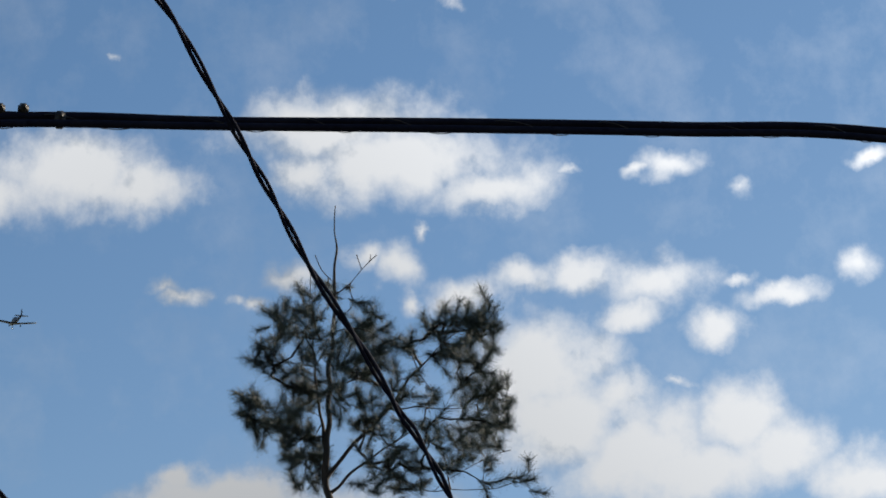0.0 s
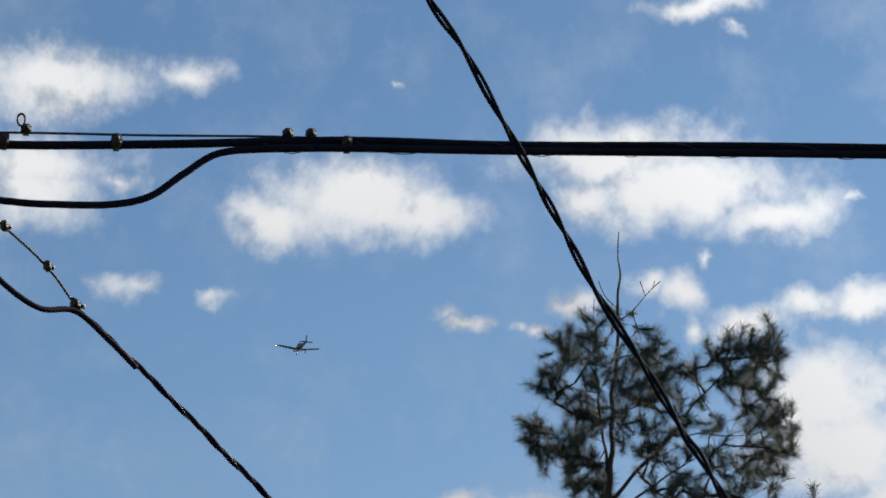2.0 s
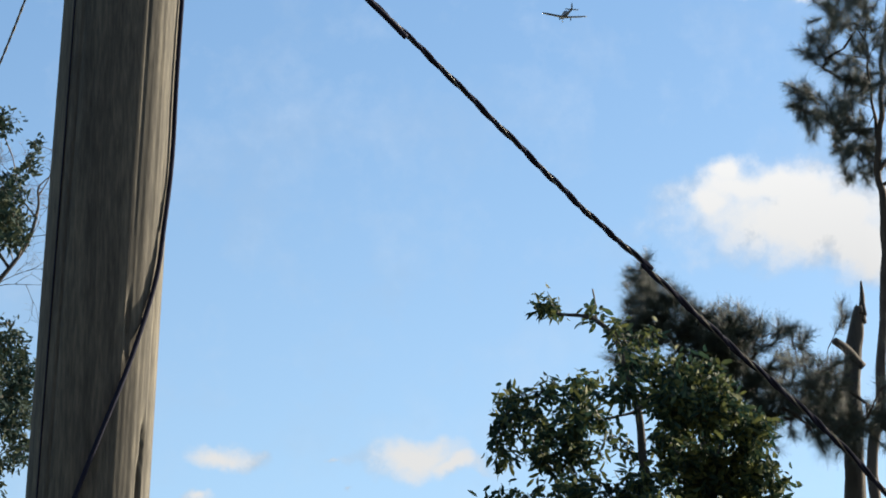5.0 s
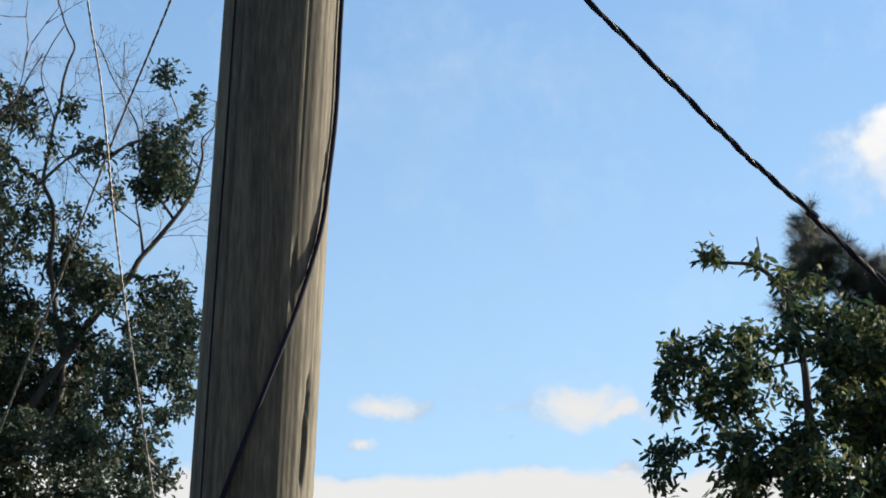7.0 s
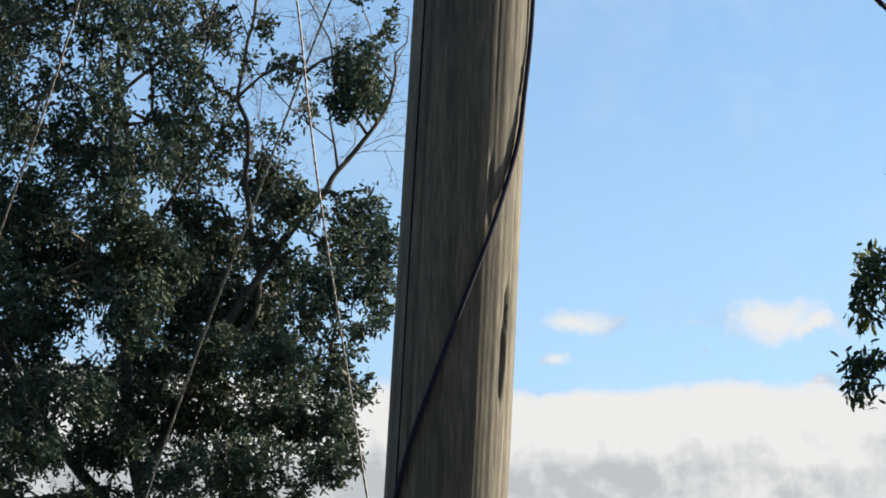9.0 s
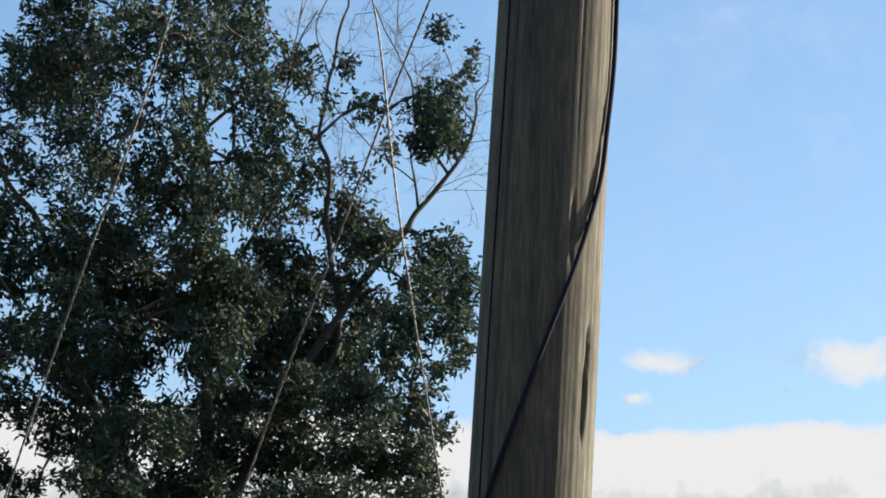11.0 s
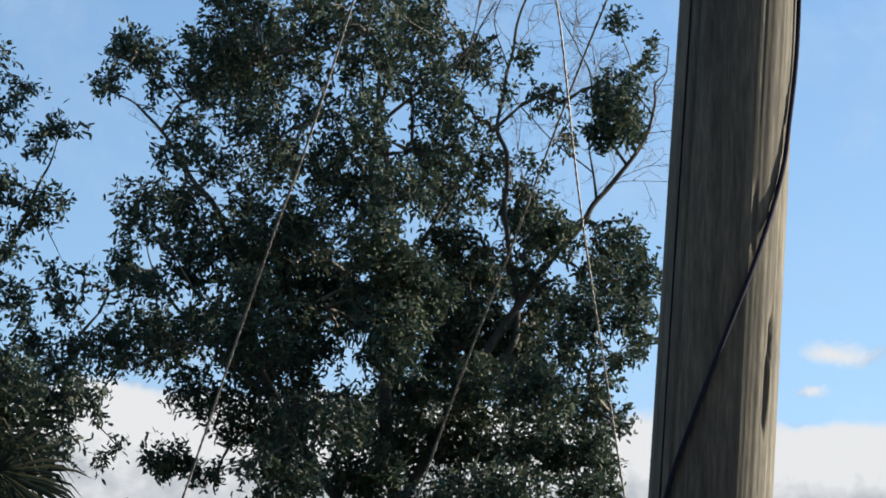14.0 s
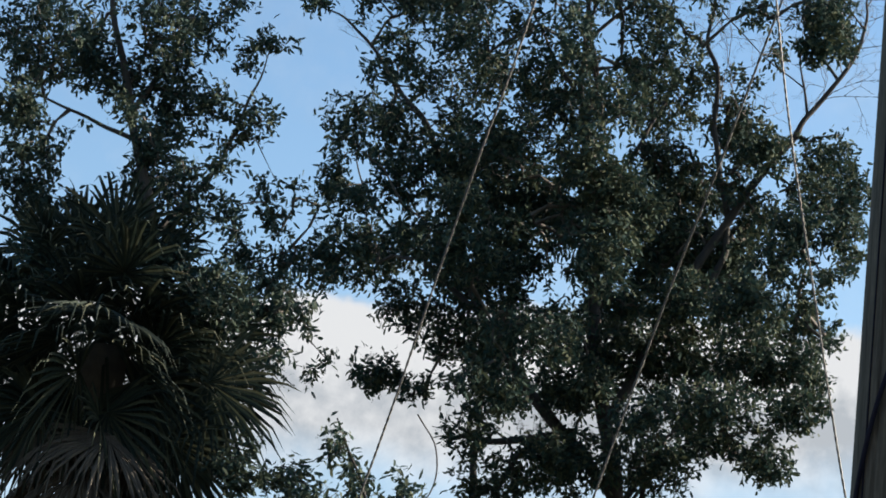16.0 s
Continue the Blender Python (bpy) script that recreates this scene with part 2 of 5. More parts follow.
NEEDLE_SHE = material("she_oak_needles", [(0.02, 0.032, 0.032), (0.042, 0.054, 0.045)], 0.7, grain=2, bump=0, island=True, thin=0.12)
PALM_MAT = material("palm_fronds", [(0.015, 0.023, 0.02), (0.028, 0.038, 0.028), (0.05, 0.054, 0.036)], 0.8, grain=1.5, bump=0, island=True, thin=0.15, gloss=0.15)
PALM_TRUNK = material("palm_trunk_fibre", [(0.03, 0.025, 0.02), (0.075, 0.06, 0.045)], 0.95, grain=7, bump=0.7)
RUBBER = material("black_cable_sheath", [(0.01, 0.011, 0.024), (0.022, 0.024, 0.042)], 0.92, gloss=0.06, grain=30, bump=0.2, depth=0.002)
STEEL = material("galvanised_steel", [(0.22, 0.22, 0.22), (0.42, 0.41, 0.39)], 0.45, grain=20, bump=0.2, metal=0.8, depth=0.002)
DARK_STEEL = material("weathered_clamp_metal", [(0.025, 0.024, 0.026), (0.07, 0.066, 0.064)], 0.55, grain=25, bump=0.3, metal=0.5, depth=0.002)
WIRE = material("dull_aluminium_wire", [(0.04, 0.04, 0.041), (0.09, 0.088, 0.085)], 0.6, grain=25, bump=0.2, metal=0.0, depth=0.002)
# shade and distance haze on the aeroplane are put into this dark bluish colour
PLANE_PAINT = material("shade_darkened_aircraft_paint", [(0.06, 0.07, 0.10), (0.085, 0.095, 0.13)], 0.35, grain=0.6, bump=0)
PLANE_DARK = material("dark_aircraft_trim", [(0.03, 0.03, 0.035), (0.05, 0.05, 0.055)], 0.3, grain=1, bump=0)


def glow(name, colour, strength):
    m = bpy.data.materials.new(name)
    m.use_nodes = True
    b = m.node_tree.nodes["Principled BSDF"]
    b.inputs["Emission Color"].default_value, b.inputs["Emission Strength"].default_value = (*colour, 1), strength
    return m


NAV_LIGHT = glow("landing_light_glass", (1.0, 0.97, 0.9), 6.0)


# ---- builders ----


def mesh(name, verts, faces, mat, smooth=True):
    me = bpy.data.meshes.new(name)
    me.from_pydata([tuple(v) for v in verts], [], faces)
    me.materials.append(mat)
    if smooth:
        me.polygons.foreach_set("use_smooth", [True] * len(me.polygons))
    me.update()
    return me


def put(name, me, parent=None, label=""):
    ob = new(name, me)
    if parent is not None:
        ob.parent = parent
        ob.matrix_parent_inverse = Matrix.Translation(parent.location).inverted()
    return tagged(ob, label) if label else ob


def base(name, place, label, category, group="", kind=""):
    """The empty at the foot of a thing."""
    ob = new(name)
    ob.location = place
    ob.empty_display_size = 0.2
    return tagged(ob, label, category, group, kind)


def smooth_line(points, steps=8):
    """A rounded line through the points (Catmull-Rom)."""
    p = [Vector(q) for q in points]
    p = [p[0] * 2 - p[1]] + p + [p[-1] * 2 - p[-2]]
    out = []
    for k in range(1, len(p) - 2):
        a, b, c, d = p[k - 1:k + 3]
        for j in range(steps):
            t = j / steps
            out.append(0.5 * (2 * b + (c - a) * t + (2 * a - 5 * b + 4 * c - d) * t * t + (3 * b - a - 3 * c + d) * t ** 3))
    return out + [p[-2]]


def frames_along(line):
    """Position, side and up at each point, turned as little as possible."""
    out, side = [], None
    for k, q in enumerate(line):
        way = (line[min(k + 1, len(line) - 1)] - line[max(k - 1, 0)]).normalized()
        if side is None:
            side = way.cross(Vector((0, 0, 1)) if abs(way.z) < 0.9 else Vector((0, 1, 0)))
        side = (side - way * side.dot(way)).normalized()
        out.append((q, side, way.cross(side)))
    return out


def tube(line, radii, sides=8, lumps=0.0):
    """Vertices and faces of a closed round bar along a line."""
    n = len(line)
    if not hasattr(radii, "__len__"):
        radii = [radii] * n
    verts, faces = [], []
    for k, (q, s, u) in enumerate(frames_along(line)):
        for j in range(sides):
            a = 2 * math.pi * j / sides
            r = radii[k]
            if lumps:
                r *= 1 + lumps * noise.noise(Vector((q.x * 3 + math.cos(a), q.y * 3 + math.sin(a), q.z * 3)))
            verts.append(q + (s * math.cos(a) + u * math.sin(a)) * r)
    for k in range(n - 1):
        for j in range(sides):
            a, b = k * sides + j, k * sides + (j + 1) % sides
            faces.append((a, b, b + sides, a + sides))
    faces += [tuple(range(sides))[::-1], tuple(range((n - 1) * sides, n * sides))]
    return verts, faces


def merge(*pieces):
    verts, faces = [], []
    for v, f in pieces:
        o = len(verts)
        verts += list(v)
        faces += [tuple(i + o for i in q) for q in f]
    return verts, faces


def twist(line, radius, strand, pitch, phase, sides=7):
    """One strand of a twisted cable round a line."""
    out, run, pts = [], 0.0, []
    for k in range(len(line) - 1):
        gap = (line[k + 1] - line[k]).length
        m = max(1, int(gap / (pitch / 14)))
        pts += [line[k].lerp(line[k + 1], j / m) for j in range(m)]
    pts.append(line[-1])
    for k, (q, s, u) in enumerate(frames_along(pts)):
        if k:
            run += (pts[k] - pts[k - 1]).length
        a = phase + 2 * math.pi * (run / pitch + 0.35 * noise.noise(Vector((run * 1.7, 0.3, 0.0))))
        out.append(q + (s * math.cos(a) + u * math.sin(a)) * radius)
    return tube(out, strand, sides)


def box(centre, size, turn=None, bevel=0.15):
    """A bevelled block."""
    bm = bmesh.new()
    bmesh.ops.create_cube(bm, size=1.0)
    for v in bm.verts:
        v.co = Vector((v.co.x * size[0], v.co.y * size[1], v.co.z * size[2]))
    bmesh.ops.bevel(bm, geom=bm.edges[:], offset=min(size) * bevel, segments=2, affect="EDGES")
    m = Matrix.Translation(centre) @ (turn or Matrix.Identity(4))
    verts = [m @ v.co for v in bm.verts]
    faces = [tuple(v.index for v in f.verts) for f in bm.faces]
    bm.free()
    return verts, faces


# ---- ground ----
def build_ground():
    rings = [0.5, 3, 6, 10, 15, 21, 28, 36, 48, 70, 110, 200, 500, 1500, 4500]
    verts, faces, n = [Vector((0, 0, 0))], [], 48
    for r in rings:
        for j in range(n):
            a = 2 * math.pi * j / n
            x, y = r * math.cos(a), r * math.sin(a)
            verts.append(Vector((x, y, 0.05 * noise.noise(Vector((x * 0.2, y * 0.2, 0))) if r < 200 else 0)))
    faces += [(0, 1 + j, 1 + (j + 1) % n) for j in range(n)]
    for k in range(len(rings) - 1):
        for j in range(n):
            a, b = 1 + k * n + j, 1 + k * n + (j + 1) % n
            faces.append((a, a + n, b + n, b))
    put("ground", mesh("ground", verts, faces, GROUND_MAT))
    tagged(bpy.data.objects["ground"], "dark grassy ground sheet reaching the horizon", "ground", "", "structure")


build_ground()


# ---- unseen wall added behind the camera to keep sky light off the pole ----
WALL_MAT = material("sky_block_dark", [(0.05, 0.048, 0.045), (0.085, 0.08, 0.075)], 0.95, grain=4, bump=0.3)
tagged(put("sky_block_wall", mesh("sky_block_wall", *box((0, -3.2, 5.4), (60, 0.4, 11.0), None, 0.1), WALL_MAT, False)), "unseen plain dark wall added to block sky light", "wall", "", "structure")

# ---- utility pole ----
POLE_D, POLE_R = 8.5, 0.1605


def pole_axis(z):
    return Vector((-0.4445 + 0.03736 * z, POLE_D, z))


def pole_skin(angle, z, out=0.0):
    """A place on the pole's surface: angle from the side towards the camera, to the right (degrees)."""
    a = radians(angle)
    return pole_axis(z) + Vector((math.sin(a), -math.cos(a), 0)) * (POLE_R + out)


def height(el, d=POLE_D):
    return EYE.z + d * math.tan(radians(el))


def build_pole():
    root = base("utility_pole", pole_axis(0), "weathered grey-brown round timber utility pole with long cracks", "utility pole")
    sides, rings, top = 220, 260, 8.6
    cracks = [(random.uniform(-180, 180), random.uniform(0, 8.4), random.uniform(0.3, 1.8), random.uniform(0.6, 1.4), random.uniform(0.001, 0.0035)) for _ in range(70)]
    cracks += [(57, height(18.25), 0.14, 1.7, 0.03), (54, height(17.75), 0.11, 1.5, 0.024), (61, height(18.6), 0.05, 2.0, 0.02), (30, height(20.6), 0.09, 1.8, 0.012), (-38, 5.0, 2.6, 1.5, 0.008)]
    ang = np.arange(sides) * 360.0 / sides - 180
    zs = np.linspace(0, top, rings)
    wander = [noise.noise(Vector((0.0, 0.0, z * 0.8))) * 2.2 for z in zs]
    verts, faces = [], []
    for k, z in enumerate(zs):
        r = np.full(sides, POLE_R * (1.0 + 0.010 * (5.0 - z) / 5))
        for a, cz, half, wide, deep in cracks:
            v = abs(z - cz) / half
            if v < 1:
                off = (ang - a - wander[k] + 180) % 360 - 180
                r -= deep * (1 - v * v) * np.exp(-(off / wide) ** 2)
        c = pole_axis(z)
        for j in range(sides):
            t = radians(ang[j])
            rr = r[j] + 0.0016 * noise.noise(Vector((math.sin(t) * 9, math.cos(t) * 9, z * 0.9))) + 0.0014 * noise.noise(Vector((math.sin(t) * 34, math.cos(t) * 34, z * 1.1)))
            verts.append(c + Vector((math.sin(t), -math.cos(t), 0)) * rr)
    for k in range(rings - 1):
        for j in range(sides):
            a, b = k * sides + j, k * sides + (j + 1) % sides
            faces.append((a, b, b + sides, a + sides))
    faces.append(tuple(range((rings - 1) * sides, rings * sides)))
    put("shaft", mesh("shaft", verts, faces, POLE_WOOD), root)
    # earth wire pinned down the shaded flank
    line = [pole_skin(-50 + 2 * noise.noise(Vector((0, 1, z))), z, 0.002) for z in np.linspace(0.2, 8.2, 60)]
    put("earth_wire", mesh("earth_wire", *tube(line, 0.0024, 6), RUBBER), root, "thin dark earth wire pinned to the pole")
    # loose cable that wraps down round the pole
    ks = [(29.9, 84), (27.5, 82), (25.1, 77), (23.6, 79), (22.4, 68), (21.4, 58), (20.0, 34), (18.6, 8.5), (17.15, -17.3), (16.1, -37), (14.8, -55), (13, -75)]
    line = smooth_line([pole_skin(a, height(e), 0.009) for e, a in ks], 10)
    put("wrapped_cable", mesh("wrapped_cable", *tube(line, 0.0065, 8), RUBBER), root, "thin black cable wound loosely round the pole")
    bolt = tube([pole_skin(80, height(29.72), -0.02), pole_skin(80, height(29.72), 0.05)], 0.012, 8)
    put("hook_bolt", mesh("hook_bolt", *bolt, STEEL), root, "galvanised hook bolt")
    bolt = tube([pole_skin(70, height(29.25), -0.02), pole_skin(70, height(29.25), 0.04)], 0.011, 8)
    put("hook_bolt", mesh("hook_bolt", *bolt, STEEL), root, "galvanised hook bolt")


build_pole()


# ---- overhead cables ----
# headings and elevations along each cable
MAIN_PTS = [(-0.6, 29.43), (1.84, 29.46), (4.46, 29.51), (7.85, 29.53), (11.03, 29.34), (15.38, 29.05), (19.69, 28.58), (23.49, 28.01), (30, 26.1), (42, 22.3), (55, 16.8)]
LOOP_PTS = [(-0.38, 29.35), (0.23, 28.88), (0.88, 28.6), (1.53, 28.52), (2.18, 28.5), (3.26, 28.51), (4.02, 28.65), (4.67, 29.03), (5.33, 29.37), (6.21, 29.44), (7.19, 29.44)]
LOW_PTS = [(6.21, 29.42), (7.85, 29.4), (11.02, 29.24), (15.36, 28.93), (19.67, 28.46), (23.47, 27.88), (30, 26), (42, 22.2), (55, 16.7)]
MESS_PTS = [(-0.39, 29.64), (1.84, 29.69), (4.02, 29.68), (6.43, 29.65), (8.29, 29.55), (11.03, 29.38)]
CLAMPS = [(1.22, 29.54), (3.38, 29.56), (7.83, 29.49)]
BOLTS = [(1.64, 29.74), (6.69, 29.69), (7.14, 29.68)]
DROP_PTS = [(2.63, 26.78), (3.27, 26.25), (4.3, 25.36), (5.55, 24.2), (7.07, 22.76), (8.17, 21.8), (8.14, 21.77), (9.62, 20.39), (11.3, 18.83), (14, 15.9), (19, 11.4), (26, 3)]
DROP_MESS = [(-0.37, 29.22), (0.23, 28.78), (1.27, 28.1), (2.1, 27.44), (2.64, 26.8)]
DROP_LOOP = [(-0.39, 29.07), (-0.04, 28.92), (0.23, 28.71), (0.43, 28.46), (0.57, 28.2), (0.85, 27.59), (1.33, 27.12), (1.98, 26.75), (2.64, 26.71), (3.27, 26.23), (3.78, 25.77)]
DROP_CLAMPS = [(0.23, 28.78), (1.27, 28.1), (2.1, 27.44), (2.64, 26.8)]
TWIN_PTS = [(5, 39.2), (8, 34.2), (9.49, 31.97), (10.18, 31.04), (10.76, 30.02), (11.36, 28.94), (11.9, 27.96), (12.42, 26.93), (12.9, 26.14), (13.33, 25.44), (13.97, 24.26), (14.52, 23.3), (17, 17.9), (21, 10.6), (27, 0), (33, -9.3)]
STAY_A = [(-6.9, 34.5), (-5.4, 26.5), (-4.87, 23.99), (-4.58, 22.1), (-4.3, 20.48), (-3.8, 17.92), (-3.36, 15.62), (-2.5, 11.3), (-1, 2), (0.4, -10.8)]
STAY_B = [(-2.5, 28.6), (-3.5, 25.83), (-4.58, 23.14), (-5.6, 20.3), (-6.3, 18.37), (-7.11, 15.88), (-9.1, 9.5), (-12, 0.5), (-15, -8.8)]
STAY_C = [(-7.5, 28.6), (-9.15, 22.68), (-9.9, 20.25), (-10.46, 18.3), (-11.59, 14.28), (-13.4, 8.5), (-16, -1), (-18, -8.8)]


def span_d(az, d0=8.42):
    return d0 / math.cos(radians(az))


def clamp_on(name, root, places, size, mat, label):
    for az, el in places:
        c = at(az, el, span_d(az) - 0.004)
        blk = box(c, size, None, 0.2)
        pin = tube([c + Vector((0, -size[1] * 0.8, 0)), c + Vector((0, size[1] * 0.8, 0))], min(size) * 0.22, 8)
        put(name, mesh(name, *merge(blk, pin), mat), root, label)


def build_main_cable():
    root = base("lashed_trunk_cable", at(-0.41, 29.6, 8.4), "thick black lashed overhead cable running from the pole", "overhead cable")
    line = smooth_line([at(a, e + 0.025, span_d(a)) for a, e in MAIN_PTS], 10)
    put("sheath", mesh("sheath", *tube(line, 0.0125, 12), RUBBER), root)
    # slack loop that leaves the pole lower down and joins the trunk
    loop = LOOP_PTS
    out = smooth_line([at(a, e, span_d(a, 8.39)) for a, e in loop], 10)
    put("slack_loop", mesh("slack_loop", *tube(out, 0.0105, 10), RUBBER), root, "slack loop of black cable")
    low = LOW_PTS
    line2 = smooth_line([at(a, e + 0.03, span_d(a, 8.40)) for a, e in low], 10)
    put("second_sheath", mesh("second_sheath", *tube(line2, 0.0115, 12), RUBBER), root)
    mid = smooth_line([at(a, e + 0.065, span_d(a, 8.41)) for a, e in low], 10)
    put("lashing_wire", mesh("lashing_wire", *twist(mid, 0.021, 0.0013, 0.32, 0.0, 4), DARK_STEEL), root)
    mess = MESS_PTS
    line3 = smooth_line([at(a, e, span_d(a)) for a, e in mess], 8)
    put("messenger_wire", mesh("messenger_wire", *tube(line3, 0.0036, 6), DARK_STEEL), root, "thin steel messenger wire above the cable")
    clamp_on("cable_clamp", root, CLAMPS, (0.030, 0.04, 0.044), DARK_STEEL, "dark metal cable clamp")
    c = at(*BOLTS[0], span_d(BOLTS[0][0]))
    ring = [c + Vector((-0.008 + 0.011 * math.cos(a) - 0.006, -0.01, 0.026 + 0.02 * math.sin(a))) for a in np.linspace(-1.2, 4.6, 14)]
    put("wire_loop", mesh("wire_loop", *tube(ring, 0.0035, 6), DARK_STEEL), root, "bent tail of wire at the clamp")
    clamp_on("bolt_clamp", root, BOLTS, (0.030, 0.03, 0.030), DARK_STEEL, "dark wire clamp on the messenger")


def drop_d(az):
    return 8.50 + 0.12 * (az + 0.4)


def build_drop_cable():
    root = base("service_drop_cable", at(-0.45, 29.2, 8.4), "black twisted service cable slanting down from the pole", "overhead cable")
    pts = DROP_PTS
    line = smooth_line([at(a, e, drop_d(a)) for a, e in pts], 8)
    for k, (r, m) in enumerate(((0.0056, RUBBER), (0.0056, RUBBER), (0.0025, WIRE))):
        put("bare_strand" if m is WIRE else "strand", mesh("strand", *twist(line, 0.0052, r, 0.19, k * 2.094), m), root)
    mess = DROP_MESS
    line = [at(a, e, drop_d(a)) for a, e in mess]
    put("messenger_wire", mesh("messenger_wire", *tube(smooth_line(line, 4), 0.0040, 6), DARK_STEEL), root, "bare steel messenger wire")
    loop = DROP_LOOP
    out = smooth_line([at(a, e, drop_d(a) - 0.02) for a, e in loop], 10)
    put("slack_loop", mesh("slack_loop", *tube(out, 0.0088, 10), RUBBER), root, "slack loop of black cable")
    for k, (a, e) in enumerate(DROP_CLAMPS):
        c = at(a, e, drop_d(a) - 0.01)
        big = 1.35 if k in (0, 3) else 1.0
        blk = box(c, (0.026 * big, 0.026, 0.02 * big), pose(0, 0, 0, 0, 42, 0), 0.25)
        ear = tube([c + Vector((-0.008, 0, 0.018)) * big, c + Vector((0.02, 0, -0.004)) * big], 0.006, 8)
        nut = tube([c + Vector((0, -0.024, 0.004)), c + Vector((0, 0.02, 0.004))], 0.008, 6)
        put("wire_clamp", mesh("wire_clamp", *merge(blk, ear, nut), DARK_STEEL), root, "dark bolted wire clamp")


def build_twin_wire():
    root = base("twisted_twin_wire", at(9.7, 31.5, 7.2), "black twisted pair of wires hanging steeply across the sky", "overhead cable")
    pts = TWIN_PTS
    line = smooth_line([at(a, e, 7.2 + 0.12 * (a - 9)) for a, e in pts], 8)
    for k, r in ((0, 0.0058), (1, 0.0052)):
        put("strand", mesh("strand", *twist(line, 0.0062, r, 0.34, k * math.pi), RUBBER), root)


def build_stay(points, d0, d1, r, label):
    root = base("stay_wire", at(*points[0], d0), label, "overhead wire", "thin wires by the pole")
    n = len(points) - 1
    line = smooth_line([at(a, e, d0 + (d1 - d0) * k / n) for k, (a, e) in enumerate(points)], 6)
    put("wire", mesh("wire", *twist(line, r * 0.3, r * 0.7, 0.06, 0.0, 5), WIRE), root)
    put("wire", mesh("wire", *twist(line, r * 0.3, r * 0.7, 0.06, math.pi, 5), WIRE), root)


build_main_cable()
build_drop_cable()
build_twin_wire()
build_stay(STAY_A, 8.9, 8.6, 0.0036, "thin dull wire slanting down beside the pole")
build_stay(STAY_B, 8.7, 10.5, 0.0040, "thin pale twisted wire slanting away from the pole")
build_stay(STAY_C, 9.5, 10.5, 0.0042, "thin pale twisted wire slanting down before the trees")


# ---- trees ----
def leaves(pos, way, length, width, rng):
    """Pointed, slightly folded leaves as one mesh's vertices and faces (numpy)."""
    n = len(pos)
    way = way / np.linalg.norm(way, axis=1, keepdims=True)
    side = np.cross(way, rng.normal(size=(n, 3)))
    side /= np.linalg.norm(side, axis=1, keepdims=True)
    up = np.cross(side, way)
    ln, wd = length[:, None], width[:, None]
    rows = [pos]
    for along, wide in ((0.3, 0.44), (0.72, 0.42)):
        mid = pos + way * ln * along - up * ln * 0.12 * along ** 2
        rows += [mid + side * wd * wide + up * wd * 0.15, mid - side * wd * wide + up * wd * 0.15]
    v = np.stack(rows + [pos + way * ln - up * ln * 0.16], 1).reshape(-1, 3)
    i = np.arange(n)[:, None] * 6
    f = np.concatenate([i + [0, 1, 2], i + [1, 3, 2], i + [3, 4, 2], i + [3, 5, 4]])
    return v, f


def fast_mesh(name, v, f, mat):
    me = bpy.data.meshes.new(name)
    k = f.shape[1]
    me.vertices.add(len(v))
    me.vertices.foreach_set("co", v.astype(np.float32).ravel())
    me.loops.add(f.size)
    me.loops.foreach_set("vertex_index", f.astype(np.int32).ravel())
    me.polygons.add(len(f))
    me.polygons.foreach_set("loop_start", np.arange(0, f.size, k, dtype=np.int32))
    me.update(calc_edges=True)
    me.materials.append(mat)
    return me


def sticks(a, b, r):
    """Thin three-sided bars from a to b (numpy)."""
    w = b - a
    w /= np.linalg.norm(w, axis=1, keepdims=True) + 1e-9
    s = np.cross(w, np.array([0.31, 0.52, 0.79]))
    s /= np.linalg.norm(s, axis=1, keepdims=True) + 1e-9
    u = np.cross(w, s)
    vs = []
    for end, k in ((a, 1.0), (b, 0.45)):
        for q in range(3):
            t = 2 * math.pi * q / 3
            vs.append(end + (s * math.cos(t) + u * math.sin(t)) * (r * k)[:, None])
    v = np.stack(vs, 1).reshape(-1, 3)
    i = np.arange(len(a))[:, None] * 6
    f = np.concatenate([i + [0, 1, 4, 3], i + [1, 2, 5, 4], i + [2, 0, 3, 5]])
    return v, f


def unit(rng, n):
    w = rng.normal(size=(n, 3))
    return w / np.linalg.norm(w, axis=1, keepdims=True)


def heading(q):
    """Heading, elevation and distance along the ground of a place (degrees, metres)."""
    flat = math.hypot(q.x - EYE.x, q.y - EYE.y)
    return math.degrees(math.atan2(q.x - EYE.x, q.y - EYE.y)), math.degrees(math.atan2(q.z - EYE.z, flat)), flat


